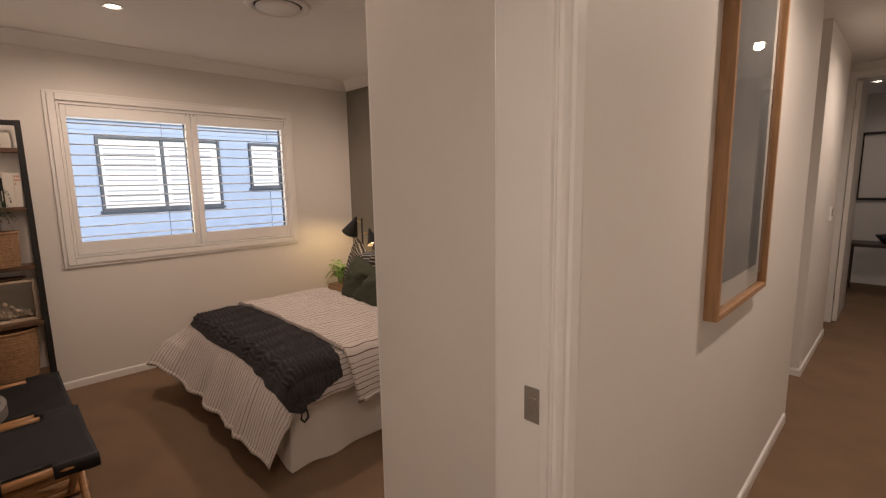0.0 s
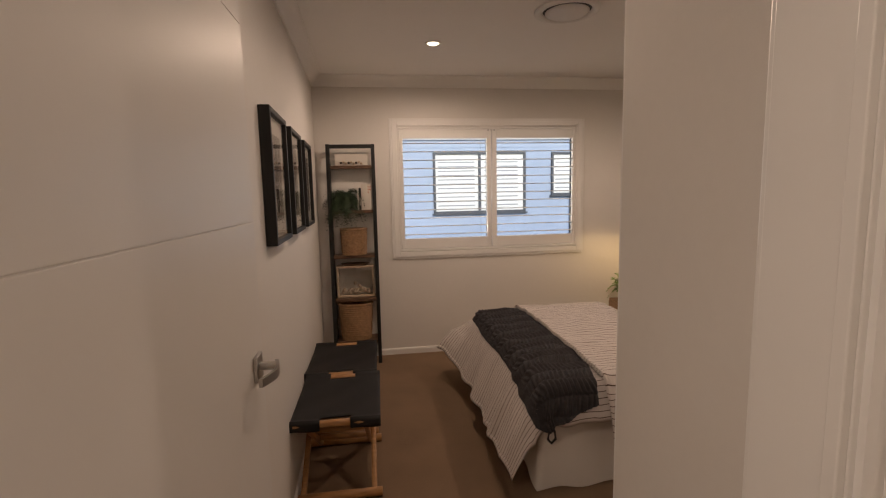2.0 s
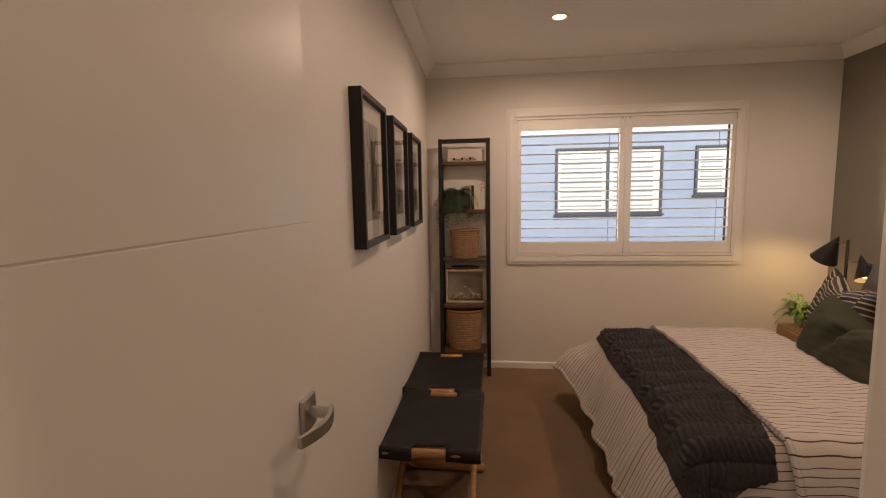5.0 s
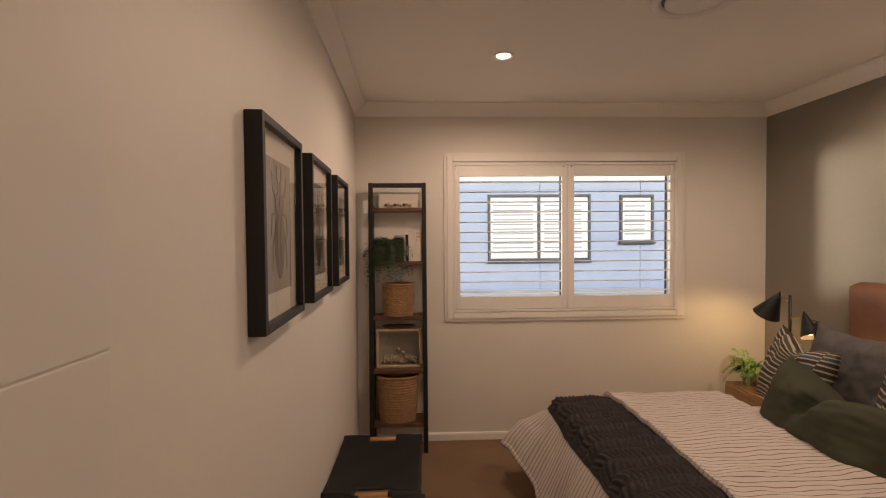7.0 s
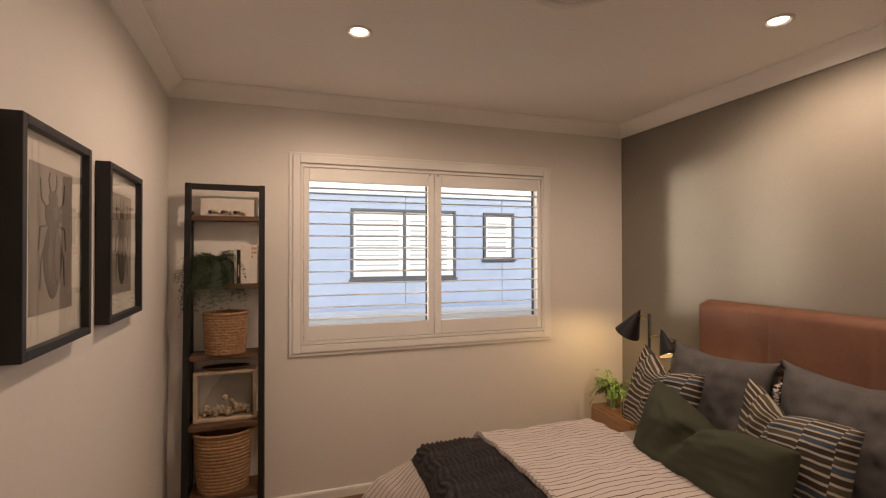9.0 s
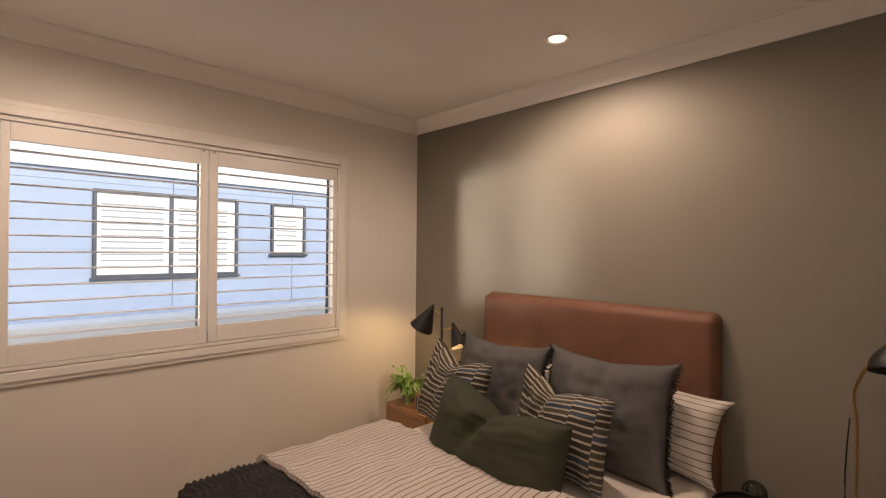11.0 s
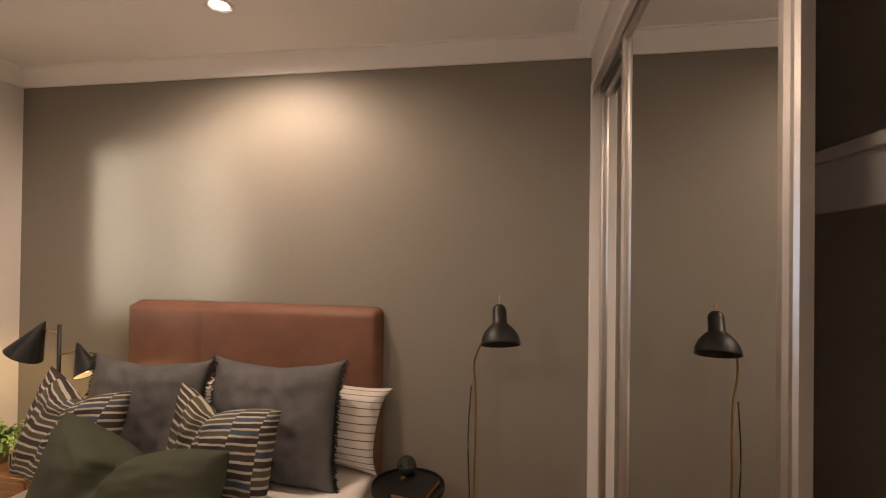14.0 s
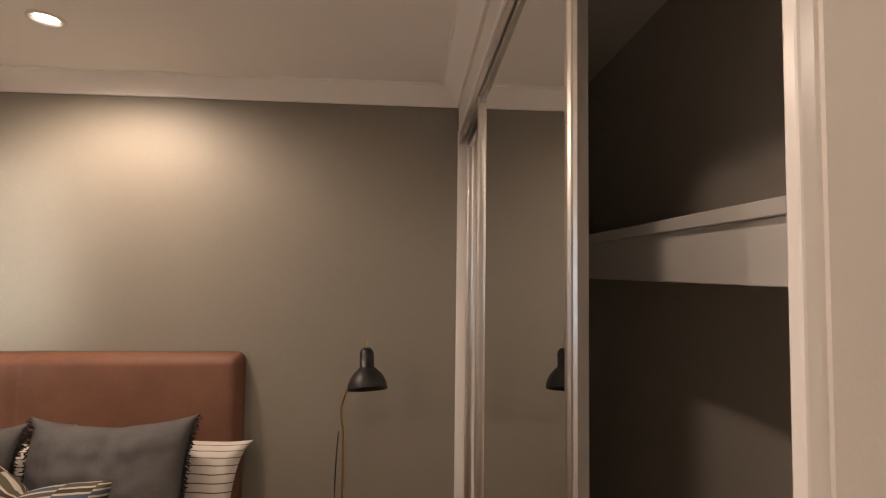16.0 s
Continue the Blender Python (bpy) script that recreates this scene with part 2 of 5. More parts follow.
INKTEXT = material("orange_print", (0.50, 0.20, 0.12), 0.7, vary=0.05, scale=30)


# ---- mesh helpers ----
def add_box(bm, x0, x1, y0, y1, z0, z1):
    v = [bm.verts.new(p) for p in ((x0, y0, z0), (x1, y0, z0), (x1, y1, z0), (x0, y1, z0), (x0, y0, z1), (x1, y0, z1), (x1, y1, z1), (x0, y1, z1))]
    return [bm.faces.new([v[i] for i in f]) for f in ((3, 2, 1, 0), (4, 5, 6, 7), (0, 1, 5, 4), (1, 2, 6, 5), (2, 3, 7, 6), (3, 0, 4, 7))]


def box(x0, x1, y0, y1, z0, z1, bevel=0.0, seg=2):
    bm = bmesh.new()
    add_box(bm, min(x0, x1), max(x0, x1), min(y0, y1), max(y0, y1), min(z0, z1), max(z0, z1))
    if bevel > 0:
        bmesh.ops.bevel(bm, geom=bm.edges[:], offset=bevel, segments=seg, profile=0.5, affect="EDGES")
    return bm


def lathe(profile, seg=32, m=None):
    """Turned solid from (radius, height) pairs."""
    bm = bmesh.new()
    rings = []
    for r, z in profile:
        if r < 1e-5:
            rings.append([bm.verts.new((0, 0, z))] * seg)
        else:
            rings.append([bm.verts.new((r * math.cos(2 * math.pi * i / seg), r * math.sin(2 * math.pi * i / seg), z)) for i in range(seg)])
    for a, b in zip(rings, rings[1:]):
        for i in range(seg):
            q = []
            for v in (a[i], a[(i + 1) % seg], b[(i + 1) % seg], b[i]):
                if v not in q:
                    q.append(v)
            if len(q) > 2:
                bm.faces.new(q)
    if m is not None:
        bmesh.ops.transform(bm, matrix=m, verts=bm.verts)
    return bm


def tube(points, radius, seg=10):
    """A round bar through points."""
    bm = bmesh.new()
    pts = [Vector(p) for p in points]
    rings = []
    for i, p in enumerate(pts):
        d = (pts[min(i + 1, len(pts) - 1)] - pts[max(i - 1, 0)]).normalized()
        q = d.to_track_quat("Z", "Y")
        rings.append([bm.verts.new(p + q @ Vector((radius * math.cos(2 * math.pi * k / seg), radius * math.sin(2 * math.pi * k / seg), 0))) for k in range(seg)])
    for a, b in zip(rings, rings[1:]):
        for k in range(seg):
            bm.faces.new((a[k], a[(k + 1) % seg], b[(k + 1) % seg], b[k]))
    bm.faces.new(rings[0][::-1])
    bm.faces.new(rings[-1])
    return bm


def bar(a, b, w, h, bevel=0.003):
    """A square bar from a to b."""
    a, b = Vector(a), Vector(b)
    d = b - a
    bm = box(-w / 2, w / 2, -h / 2, h / 2, 0, d.length, bevel)
    bmesh.ops.transform(bm, matrix=Matrix.Translation(a) @ d.to_track_quat("Z", "Y").to_matrix().to_4x4(), verts=bm.verts)
    return bm


def sweep(profile, points, closed=False):
    """Profile of (out, up) pairs carried along a level path; out is to the left of the way."""
    bm = bmesh.new()
    pts = [Vector((p[0], p[1], 0)) for p in points]
    rings = []
    for i, p in enumerate(pts):
        before = (p - pts[i - 1]).normalized() if i > 0 or closed else None
        after = (pts[(i + 1) % len(pts)] - p).normalized() if i < len(pts) - 1 or closed else None
        d1, d2 = before or after, after or before
        n1, n2 = Vector((-d1.y, d1.x, 0)), Vector((-d2.y, d2.x, 0))
        mitre = (n1 + n2).normalized()
        mitre = mitre / max(0.3, mitre.dot(n1))
        rings.append([bm.verts.new(p + mitre * o + Vector((0, 0, u))) for o, u in profile])
    pairs = list(zip(rings, rings[1:])) + ([(rings[-1], rings[0])] if closed else [])
    k = len(profile)
    for a, b in pairs:
        for j in range(k):
            bm.faces.new((a[j], a[(j + 1) % k], b[(j + 1) % k], b[j]))
    if not closed:
        bm.faces.new(rings[0][::-1])
        bm.faces.new(rings[-1])
    bmesh.ops.recalc_face_normals(bm, faces=bm.faces)
    return bm


def sheet(corners):
    """One thin sheet, for glass."""
    bm = bmesh.new()
    bm.faces.new([bm.verts.new(p) for p in corners])
    return bm


def to_mesh(name, bm, mat, smooth=False):
    me = bpy.data.meshes.new(name)
    bmesh.ops.recalc_face_normals(bm, faces=bm.faces)
    bm.to_mesh(me)
    bm.free()
    me.materials.append(mat)
    if smooth:
        me.polygons.foreach_set("use_smooth", [True] * len(me.polygons))
    return me


def part(name, bm, mat, parent, label="", smooth=False):
    ob = new(name, to_mesh(name, bm, mat, smooth))
    ob.parent = parent
    return tagged(ob, label)


def thing(name, at, label, category, turn=0.0, group=""):
    ob = new(name)
    ob.empty_display_size = 0.05
    ob.matrix_world = pose(*at, 0, 0, turn)
    ob.matrix_basis = pose(*at, 0, 0, turn)
    return tagged(ob, label, category, group)


def solid(name, bm, mat, label, category="", kind="", at=(0, 0, 0), turn=0.0, group="", smooth=False):
    ob = new(name, to_mesh(name, bm, mat, smooth))
    ob.matrix_basis = pose(*at, 0, 0, turn)
    return tagged(ob, label, category, group, kind)


def structure(name, bm, mat, label, smooth=False):
    return solid(name, bm, mat, label, name.split("_")[0], "structure", smooth=smooth)


def joined(*bms):
    out = bmesh.new()
    for b in bms:
        me = bpy.data.meshes.new("tmp")
        b.to_mesh(me)
        b.free()
        out.from_mesh(me)
        bpy.data.meshes.remove(me)
    return out


def moved(bm, m):
    bmesh.ops.transform(bm, matrix=m, verts=bm.verts)
    return bm
# ---- floor, ceiling, walls ----
structure("floor", box(-4.30, 1.25, -1.7, 8.6, -0.10, 0.0), CARPET, "taupe cut-pile carpet running through bedroom and hall")
structure("ceiling", box(-4.30, 1.25, -1.7, 8.6, CEIL, CEIL + 0.12), CEILING, "white painted flat plaster ceiling")

# window wall, with a hole for the window
WY0, WY1, WZ0, WZ1 = 0.515, 2.235, 0.985, 2.115
wall = joined(box(XW - 0.16, XW, -0.6, WY0, 0, CEIL), box(XW - 0.16, XW, WY1, HY, 0, CEIL), box(XW - 0.16, XW, WY0, WY1, 0, WZ0), box(XW - 0.16, XW, WY0, WY1, WZ1, CEIL))
structure("wall_west", wall, PAINT, "warm white painted plaster wall round the shuttered window")
structure("wall_north", box(XW - 0.16, XH - 0.003, HY, HY + 0.12, 0, CEIL), TAUPE, "taupe painted feature wall behind the bed")
a, b = Vector((*LEFT_A, 0)), Vector((*LEFT_B, 0))
d = (b - a).normalized()
LEFT_TURN = math.degrees(math.atan2(d.y, d.x)) - 180
bm = bmesh.new()
add_box(bm, -4.05, 0.02, -0.12, 0, 0, CEIL)
moved(bm, pose(a.x, a.y, 0, 0, 0, LEFT_TURN))
structure("wall_south", bm, PAINT, "warm white painted plaster wall with pictures")


def left_wall_y(x):
    return a.y + (x - a.x) * (b.y - a.y) / (b.x - a.x)


# hall wall with the bedroom doorway
DY0, DY1, DH = -0.062, 0.795, 2.40
wall = joined(box(XI, XH, -1.7, DY0, 0, CEIL), box(XI, XH, DY1, 3.42, 0, CEIL), box(XI, XH, DY0, DY1, DH, CEIL))
structure("wall_east", wall, PAINT, "white painted plaster wall between bedroom and hall")
# wardrobe end wall and head
structure("wardrobe_end_wall", box(XR, XI, YN, YN + 0.014, 0, CEIL), PAINT, "white painted end wall of the built-in wardrobe")
ROBE_H, RY0, RY1 = 2.32, 0.949, 2.925
structure("wardrobe_head_wall", box(XR, XR + 0.09, YN + 0.014, HY, ROBE_H + 0.02, CEIL), PAINT, "white plaster strip above the wardrobe doors")
structure("wardrobe_back_wall", box(XI - 0.012, XI - 0.002, YN + 0.018, HY - 0.002, 0, CEIL), GREIGE, "greige back panel inside the wardrobe")
# hall
structure("hall_wall_far_side", box(1.12, 1.24, -1.7, 8.6, 0, CEIL), PAINT, "white painted plaster wall along the hall")
structure("hall_wall_end", box(-0.36, 1.12, -1.7, -1.58, 0, CEIL), PAINT, "white painted plaster wall closing the hall")
structure("hall_recess_wall", joined(box(-1.3, XH - 0.004, 3.43, 3.53, 0, CEIL), box(-1.3, -1.2, 3.53, 4.30, 0, CEIL)), PAINT, "white painted recess wall off the hall")
structure("hall_nib_wall", joined(box(-1.3, -0.285, 4.30, 4.41, 0, CEIL), box(-0.395, -0.285, 4.41, 5.60, 0, CEIL)), PAINT, "white painted plaster nib wall in the hall")
structure("hall_far_wall", joined(box(-1.3, -0.275, 6.12, 6.22, 0, CEIL), box(-0.275, 1.12, 6.12, 6.22, 2.40, CEIL), box(0.62, 1.12, 6.12, 6.22, 0, 2.40), box(-1.3, -1.2, 4.42, 6.12, 0, CEIL)), PAINT, "white painted plaster wall with a doorway to a far room")
structure("far_room_wall", joined(box(-2.6, 1.24, 8.6, 8.7, 0, CEIL), box(-2.6, -2.5, 6.22, 8.6, 0, CEIL)), PAINT, "white wall of the far room")
structure("far_room_floor", box(-2.6, -1.3, 6.1, 8.6, -0.1, -0.002), CARPET, "taupe carpet of the far room")
structure("far_room_ceiling", box(-2.6, -1.3, 6.1, 8.6, CEIL, CEIL + 0.1), CEILING, "white ceiling of the far room")

# baseboards
BASE = [(0, 0), (0.014, 0), (0.014, 0.045), (0.010, 0.055), (0, 0.058)]
structure("baseboard", sweep(BASE, [(XI - 0.02, left_wall_y(XI - 0.02) + 0.001), (XW, left_wall_y(XW) + 0.001), (XW, HY), (-1.0, HY)][::-1]), TRIM, "low white painted skirting board round the bedroom")
structure("baseboard_hall", joined(sweep(BASE, [(XH, 0.88), (XH, 3.425)][::-1]), sweep(BASE, [(-1.19, 4.30), (-0.285, 4.30), (-0.285, 5.59)][::-1]), sweep(BASE, [(-0.36, 6.12), (-1.19, 6.12)])), TRIM, "low white painted skirting board in the hall")
structure("baseboard_nook", sweep(BASE, [(XR, YN), (XI - 0.02, YN)][::-1]), TRIM, "low white painted skirting board beside the door")

# cornice: stepped plaster cove
COVE = [(0, CEIL), (0, CEIL - 0.088), (0.012, CEIL - 0.088), (0.016, CEIL - 0.080), (0.03, CEIL - 0.062), (0.055, CEIL - 0.034), (0.076, CEIL - 0.016), (0.080, CEIL - 0.010), (0.090, CEIL - 0.010), (0.090, CEIL)]
structure("cornice", sweep(COVE, [(XR, YN), (XI, YN), (XI, left_wall_y(XI)), (XW, left_wall_y(XW)), (XW, HY), (XR, HY)][::-1], closed=True), CEILING, "white moulded plaster cornice")

# ---- window and shutters ----
win = structure("window_1", joined(box(XW - 0.150, XW - 0.128, WY0, WY0 + 0.045, WZ0, WZ1), box(XW - 0.150, XW - 0.128, WY1 - 0.006, WY1, WZ0, WZ1), box(XW - 0.150, XW - 0.128, WY0 + 0.045, WY1 - 0.045, WZ0, WZ0 + 0.045), box(XW - 0.150, XW - 0.128, WY0 + 0.045, WY1 - 0.045, WZ1 - 0.045, WZ1), box(XW - 0.152, XW - 0.124, 1.374, 1.434, WZ0 + 0.045, WZ1 - 0.045)), FRAMEDARK, "dark aluminium sliding window behind white shutters")
for y0, y1 in ((WY0 + 0.04, 1.376), (1.432, WY1 - 0.012)):
    p = part("pane", sheet(((XW - 0.138, y0, WZ0 + 0.04), (XW - 0.138, y1, WZ0 + 0.04), (XW - 0.138, y1, WZ1 - 0.04), (XW - 0.138, y0, WZ1 - 0.04))), WINGLASS, win, "clear glass pane")
    p.visible_shadow = False


def ring(x0, x1, y0, y1, z0, z1, w, bevel=0.0):
    """Rectangular frame standing in the y-z plane."""
    return joined(box(x0, x1, y0, y0 + w, z0, z1, bevel), box(x0, x1, y1 - w, y1, z0, z1, bevel), box(x0, x1, y0 + w, y1 - w, z0, z0 + w, bevel), box(x0, x1, y0 + w, y1 - w, z1 - w, z1, bevel))


trim = structure("window_trim", joined(ring(XW, XW + 0.016, 0.446, 2.303, 0.912, 2.190, 0.022, 0.003), ring(XW, XW + 0.026, 0.468, 2.281, 0.934, 2.168, 0.046, 0.005)), TRIM, "white moulded architrave round the window")
sh = thing("plantation_shutters", (XW, 1.375, WZ0), "white plantation shutters with open horizontal louvres in the window", "shutter")
part("outer_frame", moved(ring(-0.02, 0.024, WY0, WY1, WZ0, WZ1, 0.018, 0.002), pose(0, -1.375, -WZ0)), TRIM, sh)
for y0, y1, oy0, oy1 in ((0.535, 1.387, 0.567, 1.345), (1.393, 2.215, 1.440, 2.208 - 0.02)):
    oy1 = min(oy1, y1 - 0.03)
    yo = -1.375
    oz0, oz1 = 1.100 - WZ0, 2.012 - WZ0
    for nm, bm in (("stile", box(-0.010, 0.018, y0 + yo, oy0 + yo, 0.021, WZ1 - WZ0 - 0.021, 0.003)), ("stile", box(-0.010, 0.018, oy1 + yo, y1 + yo, 0.021, WZ1 - WZ0 - 0.021, 0.003)), ("rail", box(-0.010, 0.018, oy0 + yo, oy1 + yo, 0.021, oz0, 0.003)), ("rail", box(-0.010, 0.018, oy0 + yo, oy1 + yo, oz1, WZ1 - WZ0 - 0.021, 0.003))):
        part(nm, bm, TRIM, sh)
    for k in range(12):
        z = oz0 + 0.036 + k * 0.0758
        blade = lathe([(0, -(oy1 - oy0) / 2 + 0.002), (1, -(oy1 - oy0) / 2 + 0.002), (1, (oy1 - oy0) / 2 - 0.002), (0, (oy1 - oy0) / 2 - 0.002)], 16)
        moved(blade, pose(0.004, (oy0 + oy1) / 2 + yo, z, 90, 0, 0) @ Matrix.Diagonal((0.032, 0.0045, 1, 1)))
        part("louvre", blade, TRIM, sh, smooth=False)
for y in (0.535, 2.215):
    for z in (1.08, 1.55, 2.02):
        part("hinge", moved(lathe([(0, -0.03), (0.004, -0.03), (0.004, 0.03), (0, 0.03)], 8), pose(0.024, y - 1.375, z - WZ0)), TRIM, sh)

for y in (1.360, 1.418):
    part("catch", moved(box(0.018, 0.022, y - 0.006, y + 0.006, 2.080, 2.092, 0.001), pose(0, -1.375, -WZ0)), STEEL, sh, "small steel catch")

# ---- outside ----
structure("ground", box(-60, -4.31, -40, 40, -3.2, -3.0), GREYPAVE, "concrete ground between the houses")
NX = -9.0
house = thing("neighbour_house", (NX, 2.4, -3.0), "grey clad neighbouring house with white blinds in dark framed windows", "house")


def at_house(bm):
    return moved(bm, pose(-NX, -2.4, 3.0))


part("wall", at_house(box(NX - 6, NX - 0.03, -8, 12, -3.0, 3.6)), CLAD, house)
ZB = [-3.0 + 0.90 * k for k in range(8)]
for z in ZB[2:]:
    for y0, y1 in ((-8, 0.55), (0.555, 2.385), (2.39, 4.245), (4.25, 12)):
        part("board", at_house(box(NX - 0.03, NX, y0 + 0.002, y1 - 0.002, z, z + 0.897, 0.0015, 1)), CLAD, house)
for y0, y1, z0, z1, mull in ((1.437, 3.312, 1.115, 2.314, 2.364), (3.859, 4.482, 1.435, 2.300, None)):
    w = part("window", at_house(ring(NX - 0.02, NX + 0.05, y0, y1, z0, z1, 0.042, 0.004)), HOUSEFRAME, house, "dark aluminium window frame")
    if mull:
        part("mullion", at_house(box(NX - 0.02, NX + 0.045, mull - 0.024, mull + 0.024, z0 + 0.042, z1 - 0.042)), HOUSEFRAME, w)
    part("blind", at_house(box(NX + 0.002, NX + 0.012, y0 + 0.042, y1 - 0.042, z0 + 0.042, z1 - 0.042)), BLIND, w, "white closed blind")
    n = int((z1 - z0 - 0.11) / 0.085)
    for k in range(1, n):
        z = z0 + 0.055 + k * 0.085
        spans = ((y0 + 0.09, mull - 0.10), (mull + 0.10, y1 - 0.16)) if mull else ((y0 + 0.09, y1 - 0.16),)
        for s0, s1 in spans:
            part("blind_slat_gap", at_house(box(NX + 0.012, NX + 0.016, s0, s1, z, z + 0.020)), BLINDLINE, w)
    part("sill", at_house(box(NX, NX + 0.07, y0 - 0.03, y1 + 0.03, z0 - 0.03, z0, 0.004)), HOUSEFRAME, w)
part("ledge", at_house(box(NX, NX + 0.5, -8, 12, 0.30, 0.58, 0.01)), BLIND, house, "white lower roof edge")
part("eave", at_house(box(NX - 0.5, NX + 0.06, -8, 12, 2.55, 3.20, 0.01)), BLIND, house, "white painted eave")
part("roof", at_house(moved(box(-4, 0.6, -8.2, 12.2, 0, 0.1), pose(NX - 0.4, 0, 3.20, 0, 18, 0))), FRAMEDARK, house)
structure("backdrop", box(-130, -120, -150, 150, -4, 30), material("far_trees", (0.07, 0.09, 0.06), 1.0, vary=0.4, scale=0.2), "far line of trees beyond the houses")

# ---- bedroom doorway and door ----
jamb = structure("door_frame", joined(box(XI - 0.002, XH + 0.002, DY1 - 0.020, DY1 + 0.001, 0, DH, 0.002), box(XI - 0.002, XH + 0.002, DY0 - 0.001, DY0 + 0.018, 0, DH, 0.002), box(XI - 0.002, XH + 0.002, DY0 + 0.018, DY1 - 0.02, DH - 0.02, DH, 0.002), box(-0.256, XH + 0.001, DY1 - 0.032, DY1 - 0.020, 0, DH - 0.02, 0.002)), TRIM, "white painted timber door frame with stop")
ARCH = [(0, 0), (0, 0.010), (0.010, 0.013), (0.022, 0.013), (0.028, 0.018), (0.058, 0.018), (0.066, 0.012), (0.070, 0)]


def architrave(x, side, y0, y1, h):
    """Moulded door surround on a wall face at x; side: +1 towards +x."""
    bm = bmesh.new()
    for inner, way in ((y1, 1), (y0, -1)):
        lo = [bm.verts.new((x + side * t, inner + way * w, 0)) for w, t in ARCH]
        hi = [bm.verts.new((x + side * t, inner + way * w, h + w)) for w, t in ARCH]
        for j in range(len(ARCH)):
            bm.faces.new((lo[j], lo[(j + 1) % len(ARCH)], hi[(j + 1) % len(ARCH)], hi[j]))
    c0 = [bm.verts.new((x + side * t, y0 - w, h + w)) for w, t in ARCH]
    c1 = [bm.verts.new((x + side * t, y1 + w, h + w)) for w, t in ARCH]
    for j in range(len(ARCH)):
        bm.faces.new((c0[j], c0[(j + 1) % len(ARCH)], c1[(j + 1) % len(ARCH)], c1[j]))
    return bm


structure("trim_door_hall", architrave(XH, 1, DY0 + 0.006, DY1 - 0.012, DH - 0.008), TRIM, "white moulded architrave on the hall side")
structure("trim_door_room", box(XI - 0.016, XI, DY1 - 0.014, DY1 + 0.052, 0, DH + 0.05, 0.004), TRIM, "white architrave on the room side")
part("strike_plate", joined(box(-0.296, -0.258, DY1 - 0.0225, DY1 - 0.0195, 1.047, 1.117, 0.001), box(-0.285, -0.269, DY1 - 0.0245, DY1 - 0.0215, 1.067, 1.097, 0.001)), STEEL, jamb, "satin steel strike plate")

# open leaf with level grooves
door = structure("door_1", bmesh.new(), DOOR, "open white flush door with level grooves")
GR = [1.45, 1.932]
zs = [0.012] + GR + [2.385]
for z0, z1 in zip(zs, zs[1:]):
    part("panel", box(-1.105, -0.262, -0.038, 0.0, z0 + 0.0008, z1 - 0.0008, 0.0014, 2), DOOR, door)
part("core", box(-1.102, -0.265, -0.035, -0.0018, 0.012, 2.385), DOOR, door)
handle = part("door_handle", box(-1.062, -1.006, 0.0, 0.010, 1.058, 1.122, 0.002), STEEL, door, "satin steel lever on a square plate")
part("spindle", moved(lathe([(0, 0), (0.011, 0), (0.011, 0.045), (0, 0.045)], 16), pose(-1.034, 0.008, 1.092, -90, 0, 0)), STEEL, handle)
lev = bmesh.new()
prev = None
for k in range(13):
    s = k / 12
    x, y, z = -1.045 + 0.125 * s, 0.048 + 0.016 * math.sin(math.pi * s) - 0.010 * s, 1.092
    h = 0.012 - 0.002 * s
    cur = [lev.verts.new(p) for p in ((x, y - 0.004, z - h), (x, y + 0.004, z - h), (x, y + 0.004, z + h), (x, y - 0.004, z + h))]
    if prev:
        for j in range(4):
            lev.faces.new((prev[j], prev[(j + 1) % 4], cur[(j + 1) % 4], cur[j]))
    else:
        lev.faces.new(cur[::-1])
    prev = cur
lev.faces.new(prev)
part("lever", lev, STEEL, handle)

# ---- wardrobe ----
for nm, bm in (("wardrobe_jamb_1", box(XR - 0.013, XR + 0.085, RY0 - 0.011, RY0, 0, ROBE_H + 0.016, 0.002)), ("wardrobe_jamb_2", box(XR - 0.004, XR + 0.085, RY1, HY - 0.001, 0, ROBE_H + 0.02, 0.002)), ("wardrobe_head_lining", box(XR - 0.004, XR + 0.085, RY0, RY1, ROBE_H, ROBE_H + 0.02, 0.002))):
    structure(nm, bm, TRIM, "white painted timber lining of the wardrobe opening")
structure("wardrobe_track", joined(box(XR + 0.002, XR + 0.006, RY0, RY1, ROBE_H - 0.045, ROBE_H), box(XR + 0.034, XR + 0.037, RY0, RY1, ROBE_H - 0.038, ROBE_H), box(XR + 0.066, XR + 0.070, RY0, RY1, ROBE_H - 0.045, ROBE_H), box(XR + 0.004, XR + 0.068, RY0, RY1, 0.0, 0.010)), ALU, "satin aluminium sliding track")


